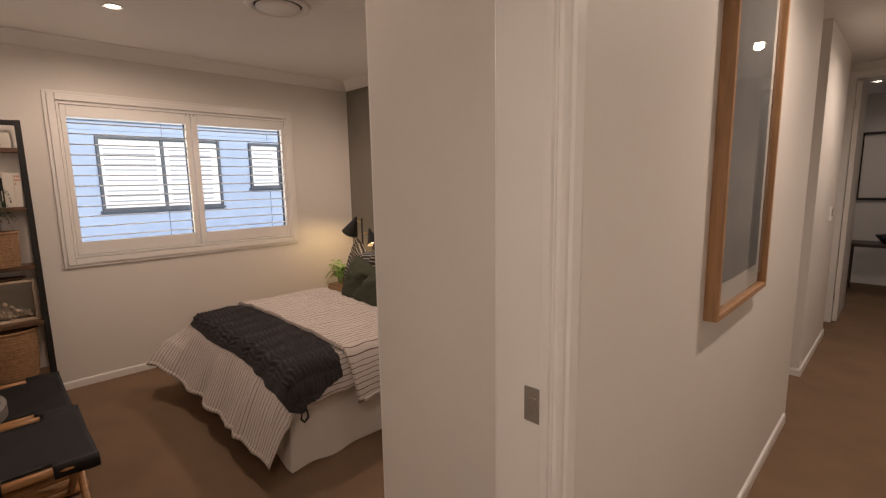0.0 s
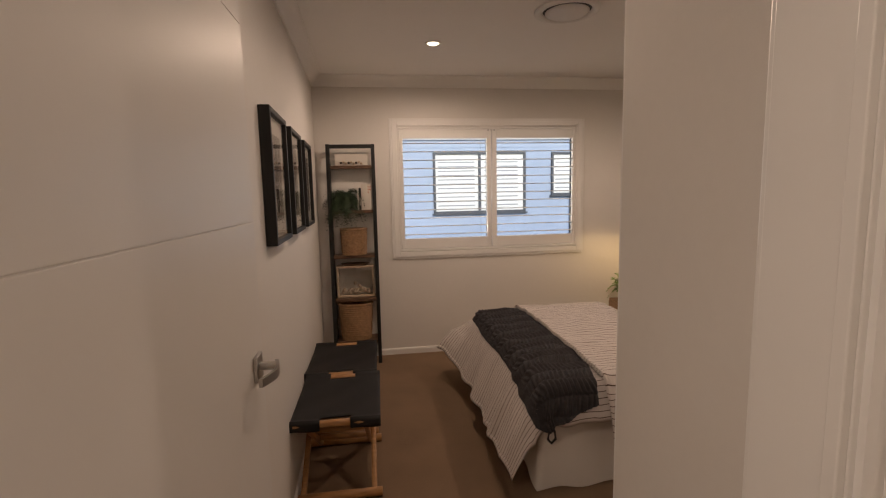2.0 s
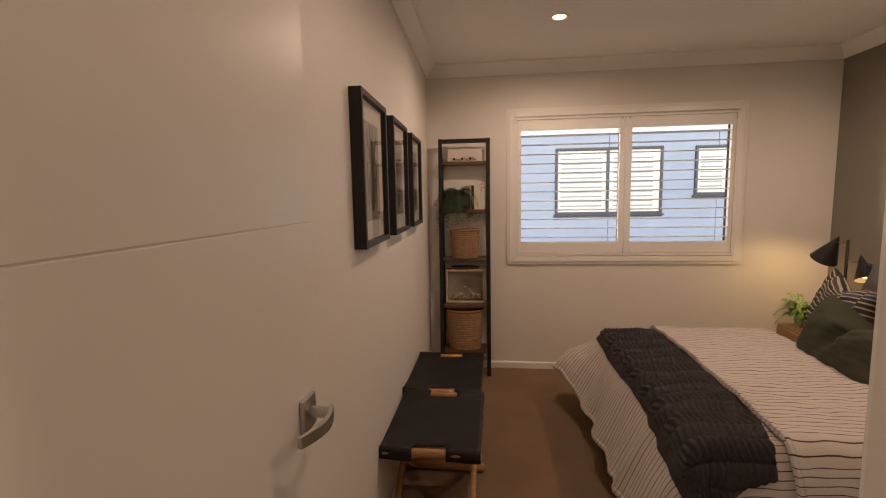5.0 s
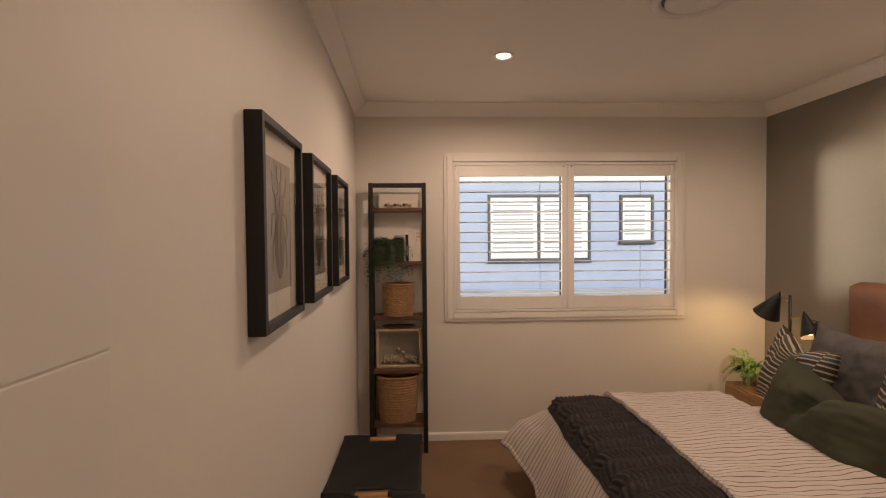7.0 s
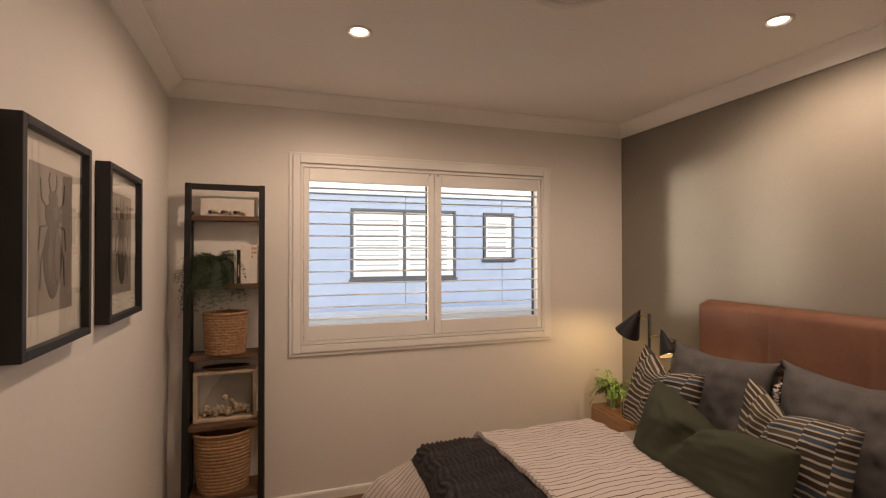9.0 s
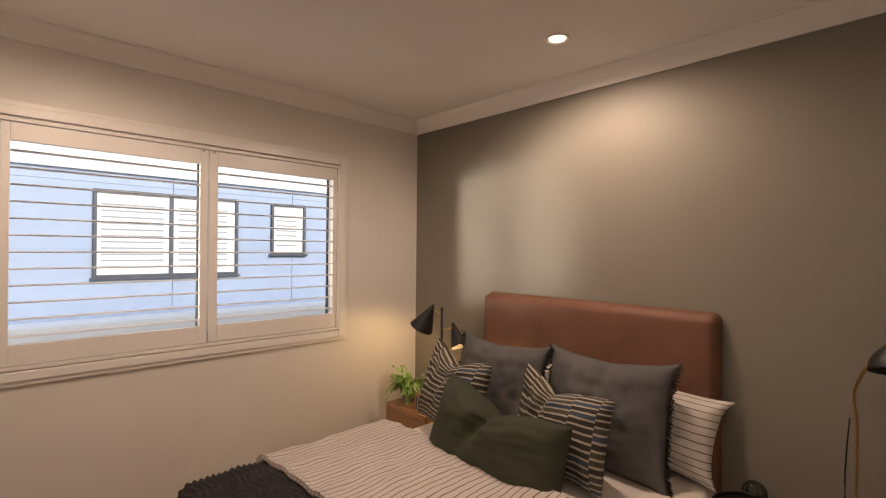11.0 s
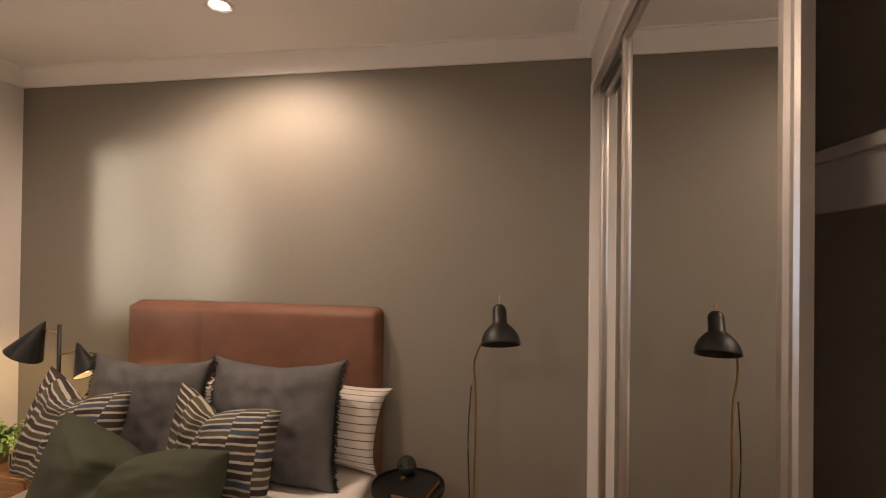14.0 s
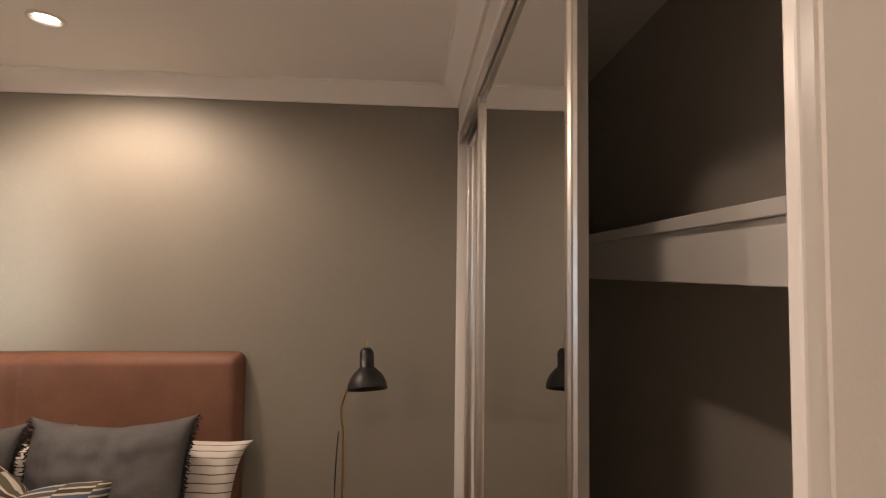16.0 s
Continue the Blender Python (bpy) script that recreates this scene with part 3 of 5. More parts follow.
def mirror_door(x, y0, y1):
    d = thing("mirror_door", (x, (y0 + y1) / 2, 0.012), "sliding mirror wardrobe door in a satin aluminium frame", "wardrobe door", group="wardrobe doors")
    hw, h = (y1 - y0) / 2, ROBE_H - 0.05
    part("mirror", moved(box(0.004, 0.008, -hw + 0.03, hw - 0.03, 0.03, h - 0.03), pose(0, 0, 0, 0, 0, -0.45)), MIRROR, d, "silvered mirror pane")
    for s in (-1, 1):
        prof = [(-0.006, 0), (-0.010, 0.006), (-0.010, 0.014), (-0.004, 0.019), (-0.004, 0.024), (-0.010, 0.030), (-0.010, 0.042), (-0.002, 0.048), (0.010, 0.048), (0.010, 0)] if s < 0 else [(-0.004, 0), (-0.008, 0.004), (-0.008, 0.022), (0.0, 0.026), (0.010, 0.026), (0.010, 0)]
        bm = bmesh.new()
        lo = [bm.verts.new((px, s * (hw - py), 0)) for px, py in prof]
        hi = [bm.verts.new((px, s * (hw - py), h)) for px, py in prof]
        for j in range(len(prof)):
            bm.faces.new((lo[j], lo[(j + 1) % len(prof)], hi[(j + 1) % len(prof)], hi[j]))
        bm.faces.new(lo)
        bm.faces.new(hi)
        part("stile", bm, ALU, d)
    for z in (0.0, h - 0.03):
        part("rail", box(-0.003, 0.012, -hw + 0.03, hw - 0.03, z, z + 0.03, 0.002), ALU, d)
    return d


mirror_door(XR + 0.012, 1.329, 2.33)
mirror_door(XR + 0.046, 1.91, 2.915)
rs = thing("wardrobe_shelf", (XI - 0.012, 1.94, 1.739), "white wardrobe shelf with a deep front rail", "shelf")
part("shelf_board", box(-0.304, 0, -0.97, 0.97, 0.0, 0.026, 0.002), TRIM, rs)
part("front_rail", box(-0.292, -0.274, -0.97, 0.97, -0.104, 0.0, 0.002), TRIM, rs)

# ---- ceiling fixtures ----
# one fitting per lamp, the added far-room one included
for i, (x, y) in enumerate(DOWN + HALL_DOWN):
    dl = thing("downlight", (x, y, CEIL), "round white recessed ceiling downlight, lit", "downlight", group="ceiling downlights")
    part("rim", lathe([(0.060, 0.0), (0.060, -0.005), (0.055, -0.008), (0.047, -0.007), (0.036, -0.001), (0.036, 0.0)], 32), TRIM, dl)
    part("lens", lathe([(0, -0.004), (0.024, -0.0035), (0.036, -0.002)], 32), BULB, dl, "glowing frosted lens")
vent = thing("ceiling_vent", (-2.545, 1.445, CEIL), "round white ceiling air diffuser", "ceiling vent")
part("flange", lathe([(0.172, 0), (0.188, -0.004), (0.182, -0.014), (0.158, -0.020), (0.142, -0.012), (0.138, 0)], 48), TRIM, vent, smooth=True)
# no hole in the ceiling: a flat dark disc gives the throat its shade
part("throat", lathe([(0, -0.002), (0.138, -0.002)], 48), FRAMEDARK, vent, "dark disc standing in for the shaded air gap")
part("disc", lathe([(0, -0.030), (0.10, -0.028), (0.126, -0.018), (0.126, -0.012), (0, -0.010)], 48), TRIM, vent, smooth=True)
# ---- hall things ----
art = thing("hall_picture", (XH, 2.008, 1.05), "tall oak framed picture under glass on the hall wall", "picture")
AW, AH = 0.342, 1.25
for nm, bm in (("frame_side", box(0, 0.042, -AW, -AW + 0.02, 0, AH, 0.002)), ("frame_side", box(0, 0.042, AW - 0.02, AW, 0, AH, 0.002)), ("frame_rail", box(0, 0.042, -AW + 0.02, AW - 0.02, 0, 0.02, 0.002)), ("frame_rail", box(0, 0.042, -AW + 0.02, AW - 0.02, AH - 0.02, AH, 0.002))):
    part(nm, bm, OAK, art)
part("mat_board", box(0.004, 0.012, -AW + 0.02, AW - 0.02, 0.02, AH - 0.02), MATBOARD, art)
part("print", box(0.012, 0.014, -AW + 0.07, AW - 0.07, 0.10, AH - 0.10), material("grey_print", (0.15, 0.15, 0.147), 0.8, vary=0.35, scale=7), art, "soft grey abstract print")
part("glass", sheet(((0.031, -AW + 0.02, 0.02), (0.031, AW - 0.02, 0.02), (0.031, AW - 0.02, AH - 0.02), (0.031, -AW + 0.02, AH - 0.02))), GLASS, art, "clear picture glass").visible_shadow = False
far = structure("door_2", box(-0.27, -0.232, 6.15, 6.90, 0.01, 2.38, 0.002), DOOR, "open white door at the end of the hall")
for z in (0.28, 1.22, 2.17):
    part("hinge", box(-0.283, -0.266, 6.118, 6.15, z - 0.045, z + 0.045, 0.002), STEEL, far, "steel butt hinge")
structure("trim_far_door", joined(box(-0.345, -0.275, 6.10, 6.12, 0, 2.46, 0.004), box(-0.275, 0.62, 6.10, 6.12, 2.40, 2.46, 0.004)), TRIM, "white architrave of the far doorway")
sw = thing("wall_switch", (-0.285, 5.25, 1.15), "small white wall control panel", "switch")
part("plate", box(0, 0.012, -0.06, 0.06, -0.04, 0.08, 0.003), TRIM, sw)
part("screen", box(0.012, 0.014, -0.045, 0.045, 0.0, 0.06, 0.001), material("grey_screen", (0.3, 0.3, 0.3), 0.3), sw, "grey display")
pic = thing("far_picture", (-0.05, 8.60, 1.15), "dark framed picture in the far room", "picture")
part("frame", ring(0, 0.03, -0.3, 0.3, 0, 0.9, 0.03), BLACKF, pic).matrix_basis = pose(0, 0, 0, 0, 0, -90)
cons = thing("far_side_table", (0.10, 8.0, 0), "dark wooden side table in the far room", "table")
part("tabletop", box(-0.45, 0.5, -0.22, 0.22, 0.60, 0.64, 0.006), DARKWOOD, cons)
for x in (-0.4, 0.45):
    for y in (-0.18, 0.18):
        part("leg", bar((x, y, 0), (x, y, 0.60), 0.04, 0.04), DARKWOOD, cons)
bowl = solid("dark_bowl", lathe([(0, 0), (0.06, 0), (0.14, 0.10), (0.13, 0.10), (0.05, 0.02), (0, 0.02)], 24), BLACKM, "dark round bowl on the far side table", "bowl", at=(0.05, 8.0, 0.64), smooth=True)


# ---- pictures on the left wall ----
def insect(kind):
    """Engraving of a beetle: long body, head and bent legs as low relief."""
    dark, wash = [], []

    def plate(pts, y, store, thick=0.0012):
        bm = bmesh.new()
        f = bm.faces.new([bm.verts.new((x, y, z)) for x, z in pts])
        r = bmesh.ops.extrude_face_region(bm, geom=[f])
        bmesh.ops.translate(bm, verts=[v for v in r["geom"] if isinstance(v, bmesh.types.BMVert)], vec=(0, thick, 0))
        store.append(bm)

    def oval(cx, cz, rx, rz, y, store, point=1.0):
        plate([(cx + rx * math.cos(q) * (1 - 0.25 * point * max(0, -math.sin(q))), cz + rz * math.sin(q)) for q in [2 * math.pi * k / 28 for k in range(28)]], y, store)

    rx = 0.048 if kind else 0.044
    oval(0, -0.055, rx, 0.098, 0, dark)
    oval(-rx * 0.38, -0.045, rx * 0.30, 0.070, 0.0014, wash)
    oval(rx * 0.40, -0.050, rx * 0.18, 0.062, 0.0014, wash)
    oval(0, 0.062, rx * 0.86, 0.034, 0.0005, dark, 0)
    oval(-rx * 0.2, 0.068, rx * 0.35, 0.018, 0.0019, wash, 0)
    oval(0, 0.106, rx * 0.46, 0.020, 0.0003, dark, 0)
    for s in (-1, 1):
        plate([(s * 0.008, 0.120), (s * 0.013, 0.120), (s * 0.024, 0.150), (s * 0.016, 0.172), (s * 0.014, 0.170), (s * 0.019, 0.150)], 0, dark)
        for x0, z0, x1, z1, x2, z2 in ((0.026, 0.075, 0.056, 0.100, 0.062, 0.150), (0.028, 0.035, 0.062, 0.030, 0.070, -0.030), (0.028, 0.005, 0.058, -0.050, 0.062, -0.125)):
            for (xa, za), (xb, zb), w in (((x0, z0), (x1, z1), 0.0032), ((x1, z1), (x2, z2), 0.0022)):
                q = Vector((zb - za, -(xb - xa))).normalized() * w
                plate([(s * (xa + q.x), za + q.y), (s * (xb + q.x * 0.6), zb + q.y * 0.6), (s * (xb - q.x * 0.6), zb - q.y * 0.6), (s * (xa - q.x), za - q.y)], 0, dark)
    return dark, wash


FW, FH = 0.42, 0.555
for i, xc in enumerate((-1.995, -2.575, -3.170)):
    fr = thing("picture_frame", (xc, left_wall_y(xc), 1.593), "black box frame with a beetle engraving on a cream mount", "picture", turn=LEFT_TURN, group="row of beetle pictures")
    w, h, D = FW / 2, FH / 2, 0.045
    for nm, bm in (("frame_side", box(-w, -w + 0.022, 0, D, -h, h, 0.002)), ("frame_side", box(w - 0.022, w, 0, D, -h, h, 0.002)), ("frame_rail", box(-w + 0.022, w - 0.022, 0, D, -h, -h + 0.022, 0.002)), ("frame_rail", box(-w + 0.022, w - 0.022, 0, D, h - 0.022, h, 0.002))):
        part(nm, bm, BLACKF, fr)
    part("mat_board", box(-w + 0.022, w - 0.022, 0.004, 0.022, -h + 0.022, h - 0.022), MATBOARD, fr, "cream mount")
    pr = part("print", box(-0.125, 0.125, 0.022, 0.0235, -0.185, 0.185), PRINT, fr, "brown-grey beetle print")
    dark, wash = insect(i % 2)
    lift = pose(0, 0.0236, 0) @ Matrix.Diagonal((1.15, 1, 1.0, 1))
    part("print_body", moved(joined(*wash), lift), PRINTM, pr)
    part("print_legs", moved(joined(*dark), lift), PRINTD, pr)
    part("glass", sheet(((w - 0.022, 0.035, -h + 0.022), (-w + 0.022, 0.035, -h + 0.022), (-w + 0.022, 0.035, h - 0.022), (w - 0.022, 0.035, h - 0.022))), GLASS, fr, "clear picture glass").visible_shadow = False

# ---- ladder shelf ----
SX0, SX1, SY0, SY1, SH = -3.935, -4.035, -0.108, 0.312, 1.955
SY = (SY0 + SY1) / 2
ls = thing("ladder_shelf", (XW, SY, 0), "black framed leaning ladder shelf with five brown wooden boards", "shelf")


def shelf_x(z):
    return SX0 + (SX1 - SX0) * z / SH - XW


for s in (-1, 1):
    y = s * ((SY1 - SY0) / 2 - 0.016)
    part("front_post", bar((shelf_x(0) - 0.016, y, 0.0), (shelf_x(SH) - 0.016, y, SH), 0.032, 0.032), BLACKF, ls)
    part("rear_post", bar((0.020, y, 0.0), (0.020, y, 1.80), 0.024, 0.024), BLACKF, ls)
part("top_rail", box(shelf_x(SH) - 0.032, shelf_x(SH), -0.178, 0.178, SH - 0.034, SH - 0.002, 0.002), BLACKF, ls)
SHELVES = [1.772, 1.382, 0.985, 0.600, 0.215]
for z in SHELVES:
    part("shelf_board", box(0.004, shelf_x(z) - 0.002, -0.178, 0.178, z - 0.028, z, 0.003), BROWNW, ls, "brown stained board")
    for s in (-1, 1):
        part("bracket", box(0.03, shelf_x(z) - 0.034, s * 0.194 - 0.012, s * 0.194 + 0.012, z - 0.028, z - 0.004, 0.002), BLACKF, ls)


def on_shelf(k, dx, dy, dz=0.0):
    return (XW + dx, SY + dy, SHELVES[k] + dz)


sg = thing("shelf_sign", on_shelf(0, 0.055, 0.0), "small cream block with a row of brown beads", "ornament")
part("board", box(-0.012, 0.012, -0.14, 0.15, 0, 0.105, 0.003), CREAM, sg)
for k in range(9):
    part("bead", moved(lathe([(0, -0.011), (0.009, -0.007), (0.012, 0), (0.009, 0.007), (0, 0.011)], 10), pose(0.02, -0.085 + 0.022 * k, 0.026 + 0.006 * math.sin(k * 2.1))), BEAD if k % 3 else DARKWOOD, sg, smooth=True)

y = 0.045
for w, h, dpt, m, lab in ((0.012, 0.20, 0.10, CREAM, "thin white paperback book standing on the shelf"), (0.020, 0.195, 0.10, BLACKM, "black book standing on the shelf"), (0.052, 0.225, 0.11, CREAM, "thick white book standing on the shelf"), (0.038, 0.225, 0.11, CREAM, "white book with orange lettering on its spine")):
    bk = thing("book", on_shelf(1, 0.062, y + w / 2), lab, "book", group="books on the shelf")
    part("cover", joined(box(-dpt / 2, dpt / 2, -w / 2, -w / 2 + 0.002, 0, h), box(-dpt / 2, dpt / 2, w / 2 - 0.002, w / 2, 0, h), box(dpt / 2 - 0.003, dpt / 2, -w / 2 + 0.002, w / 2 - 0.002, 0, h)), m, bk)
    part("pages", box(-dpt / 2 + 0.004, dpt / 2 - 0.003, -w / 2 + 0.002, w / 2 - 0.002, 0.004, h - 0.004), MATBOARD, bk)
    if "orange" in lab:
        for k, (q, n) in enumerate(((0.196, 3), (0.172, 3), (0.148, 1))):
            for c in range(n):
                part("lettering", box(dpt / 2, dpt / 2 + 0.0006, -0.013 + 0.010 * c, -0.006 + 0.010 * c, q, q + 0.014), INKTEXT, bk)
    elif "thick" in lab:
        part("lettering", box(dpt / 2, dpt / 2 + 0.0006, -0.003, 0.003, 0.03, 0.045), BLACKM, bk)
    elif "black" in lab:
        part("lettering", box(dpt / 2, dpt / 2 + 0.0006, -0.003, 0.003, 0.04, 0.11), CREAM, bk)
    y += w + 0.001


def plant_mesh(count, length, droop, leaflet, width, seed, spread=1.0, lift=1.0):
    """Arching fronds, each with pairs of narrow leaflets."""
    rnd = random.Random(seed)
    bm = bmesh.new()

    def quad(p, q, side, w):
        vs = [bm.verts.new(p), bm.verts.new((p + q) / 2 + side * w), bm.verts.new(q), bm.verts.new((p + q) / 2 - side * w)]
        bm.faces.new(vs)

    for _ in range(count):
        az = rnd.uniform(0, 2 * math.pi)
        ln = length * rnd.uniform(0.55, 1.1)
        d = Vector((math.cos(az), math.sin(az), 0)) * spread
        up = rnd.uniform(0.5, 1.3) * lift
        pts = []
        for k in range(11):
            s = k / 10
            pts.append(d * ln * s + Vector((0, 0, ln * (up * s - droop * s * s))) + Vector((rnd.uniform(-1, 1), rnd.uniform(-1, 1), 0)) * 0.004)
        for k in range(10):
            t = (pts[k + 1] - pts[k]).normalized()
            side = t.cross(Vector((0, 0, 1)))
            side = side.normalized() if side.length > 1e-4 else Vector((1, 0, 0))
            quad(pts[k], pts[k + 1], side, 0.0012)
            if k < 1:
                continue
            size = leaflet * (1.1 - 0.7 * k / 10) * rnd.uniform(0.7, 1.2)
            for s in (-1, 1):
                for j in (0.0, 0.5):
                    o = pts[k].lerp(pts[k + 1], j)
                    tip = o + (side * s + t * 0.7 + Vector((0, 0, rnd.uniform(-0.35, 0.2)))).normalized() * size
                    quad(o, tip, t, width)
    return bm


fern = thing("shelf_fern", on_shelf(1, 0.075, -0.075), "dark trailing fern in a small pot on the shelf", "plant")
part("pot", lathe([(0, 0), (0.036, 0), (0.045, 0.075), (0.040, 0.075), (0.034, 0.06), (0, 0.06)], 20), POT, fern, smooth=True)
part("fronds", moved(plant_mesh(280, 0.28, 1.65, 0.040, 0.0030, 5, 0.72, 1.35), pose(0.0, 0, 0.065)), DARKLEAF, fern, "dark green feathery fronds")


def basket(name, at, r0, r1, h, label, coils, weave, wide):
    """Woven basket: coil on coil with upright stakes, hollow, with a rolled rim."""
    b = thing(name, at, label, "basket")
    prof = [(0, 0.004)]
    for k in range(coils):
        z0, z1 = h * k / coils, h * (k + 1) / coils
        r = r0 + (r1 - r0) * math.sin(math.pi * 0.5 * (k + 0.5) / coils)
        prof += [(r - 0.003, z0 + 0.0005), (r, z0 + (z1 - z0) * 0.3), (r, z0 + (z1 - z0) * 0.7), (r - 0.003, z1 - 0.0005)]
    prof += [(r1 - 0.010, h), (r0 - 0.010, 0.012), (0, 0.010)]
    bm = lathe(prof, 72)
    if weave:
        for v in bm.verts:
            rr = math.hypot(v.co.x, v.co.y)
            if rr > r0 - 0.006:
                an = math.atan2(v.co.y, v.co.x)
                row = int(v.co.z / h * coils)
                k = 1 + 0.030 * (1 if (int((an + math.pi) / (2 * math.pi) * 36) + row) % 2 else -1) * 0.6
                v.co.x *= k
                v.co.y *= k
    part("body", moved(bm, Matrix.Diagonal((1, wide, 1, 1))), WICKER, b, smooth=False)
    rim = lathe([(r1 - 0.010, h - 0.004), (r1 - 0.004, h + 0.006), (r1 + 0.004, h + 0.004), (r1 + 0.004, h - 0.008), (r1 - 0.002, h - 0.010)], 48)
    part("rim", moved(rim, Matrix.Diagonal((1, wide, 1, 1))), WICKER, b, "rolled rim", smooth=True)
    return b


basket("wicker_basket", on_shelf(2, 0.105, 0.0), 0.086, 0.094, 0.232, "woven tan wicker basket on the ladder shelf", 15, True, 1.25)
basket("coiled_basket", on_shelf(4, 0.112, -0.01), 0.094, 0.108, 0.330, "large coiled tan rope basket on the ladder shelf", 17, False, 1.42)
bf = thing("bead_box", on_shelf(3, 0.075, 0.0), "pale wooden framed glass box holding wooden beads", "ornament")
for nm, bm in (("frame_side", box(-0.05, 0.05, -0.165, -0.147, 0, 0.285, 0.003)), ("frame_side", box(-0.05, 0.05, 0.147, 0.165, 0, 0.285, 0.003)), ("frame_rail", box(-0.05, 0.05, -0.147, 0.147, 0, 0.018, 0.003)), ("frame_rail", box(-0.05, 0.05, -0.147, 0.147, 0.267, 0.285, 0.003))):
    part(nm, bm, BEAD, bf)
part("back_panel", box(-0.050, -0.044, -0.147, 0.147, 0.018, 0.267), CREAM, bf)
part("glass", sheet(((0.041, -0.147, 0.018), (0.041, 0.147, 0.018), (0.041, 0.147, 0.267), (0.041, -0.147, 0.267))), GLASS, bf).visible_shadow = False
rnd = random.Random(3)
for k in range(40):
    r = rnd.choice((0.013, 0.016, 0.019))
    yy = rnd.uniform(-0.122, 0.122)
    zz = 0.018 + r + abs(rnd.gauss(0, 0.022)) * (1.2 - abs(yy) * 6 if yy < 0.03 else 0.8)
    part("bead", moved(lathe([(0, -1), (0.6, -0.8), (1, 0), (0.6, 0.8), (0, 1)], 10), pose(rnd.uniform(-0.028, 0.026), yy, zz) @ Matrix.Diagonal((r, r, r, 1))), BEAD, bf, smooth=True)
tray = solid("wooden_tray", lathe([(0, 0), (0.10, 0), (0.13, 0.016), (0.125, 0.02), (0.10, 0.006), (0, 0.006)], 32), BROWNW, "dark shallow wooden bowl on top of the bead box", "tray", at=on_shelf(3, 0.075, 0.0, 0.285), smooth=True)
tray.matrix_basis = tray.matrix_basis @ Matrix.Diagonal((0.42, 1, 1, 1))


# ---- folding stools ----
def stool(at):
    st = thing("folding_stool", at, "folding wooden stool with a black leather sling seat", "stool", group="pair of stools")
    HX, HYW, H = 0.285, 0.215, 0.43
    for s in (-1, 1):
        part("top_rail", tube([(s * HX, -HYW + 0.016, H - 0.0135), (s * HX, HYW - 0.016, H - 0.0135)], 0.0175, 14), TANW, st, smooth=True)
        part("floor_rail", tube([(s * (HX - 0.02), -HYW, 0.022), (s * (HX - 0.02), HYW, 0.022)], 0.022, 14), TANW, st, smooth=True)
    for s in (-1, 1):
        for y, e in ((-0.175, 1), (0.175, 1), (-0.145, -1), (0.145, -1)):
            if (e == 1) == (s == 1):
                part("leg", bar((s * (HX - 0.02), y, 0.02), (-s * HX, y, H - 0.02), 0.028, 0.030, 0.009), TANW, st)
    part("stretcher", tube([(0.05, -0.15, 0.265), (0.05, 0.15, 0.265)], 0.017, 10), TANW, st, smooth=True)
    part("stretcher", tube([(-0.10, -0.15, 0.14), (-0.10, 0.15, 0.14)], 0.017, 10), TANW, st, smooth=True)
    # sling: sags a little, wraps over both rails, cut away in the middle of each rail
    bm = bmesh.new()
    us = [(-1.0, -0.046)] + [(-1.0, -0.030)] + [(-1.0, -0.012)] + [(-0.97, 0.006)] + [(-0.9 + 0.1 * k, None) for k in range(19)] + [(0.97, 0.006), (1.0, -0.012), (1.0, -0.030), (1.0, -0.046)]
    vs = [-1 + 2 * k / 24 for k in range(25)]
    top, low = {}, {}
    for i, (u, dz) in enumerate(us):
        for j, v in enumerate(vs):
            sag = -0.020 * (1 - u * u) * (1 - 0.25 * v * v) if dz is None else dz
            px = u * (HX + 0.019) + (0.003 * math.sin(v * 9) if abs(u) == 1 else 0)
            p = Vector((px, v * (HYW + 0.004), H + 0.006 + sag + 0.0015 * math.sin(7 * u + 5 * v)))
            top[i, j] = bm.verts.new(p)
            n = Vector((math.copysign(1, u), 0, 0)) if abs(u) == 1 and dz < 0 else Vector((0, 0, 1))
            low[i, j] = bm.verts.new(p - n * 0.006)
    keep = {}
    n, k = len(us), len(vs)
    for i in range(n - 1):
        for j in range(k - 1):
            mid = (vs[j] + vs[j + 1]) / 2
            edge = i < 5 or i > n - 7
            if edge and abs(mid) < 0.36:
                continue
            keep[i, j] = True
    for (i, j) in keep:
        q = [(i, j), (i + 1, j), (i + 1, j + 1), (i, j + 1)]
        bm.faces.new([top[c] for c in q])
        bm.faces.new([low[c] for c in q[::-1]])
        for c, d, nb in ((q[0], q[1], (i, j - 1)), (q[1], q[2], (i + 1, j)), (q[2], q[3], (i, j + 1)), (q[3], q[0], (i - 1, j))):
            if nb not in keep:
                bm.faces.new((top[d], top[c], low[c], low[d]))
    bmesh.ops.delete(bm, geom=[v for v in bm.verts if not v.link_faces], context="VERTS")
    part("seat", bm, BLACKL, st, "black leather sling", smooth=True)
    return st


first = stool((-2.335, 0.075, 0))
copy_thing(first, pose(-2.945, 0.058, 0))
# ---- bed ----
BX0, BX1, BY0, BY1 = -3.385, -1.985, 1.09, 2.865
bed = thing("bed", ((BX0 + BX1) / 2, (BY0 + BY1) / 2, 0), "double bed with a brown leather headboard and white valance", "bed")
bcx, bcy = (BX0 + BX1) / 2, (BY0 + BY1) / 2
bw, bl = (BX1 - BX0) / 2, (BY1 - BY0) / 2
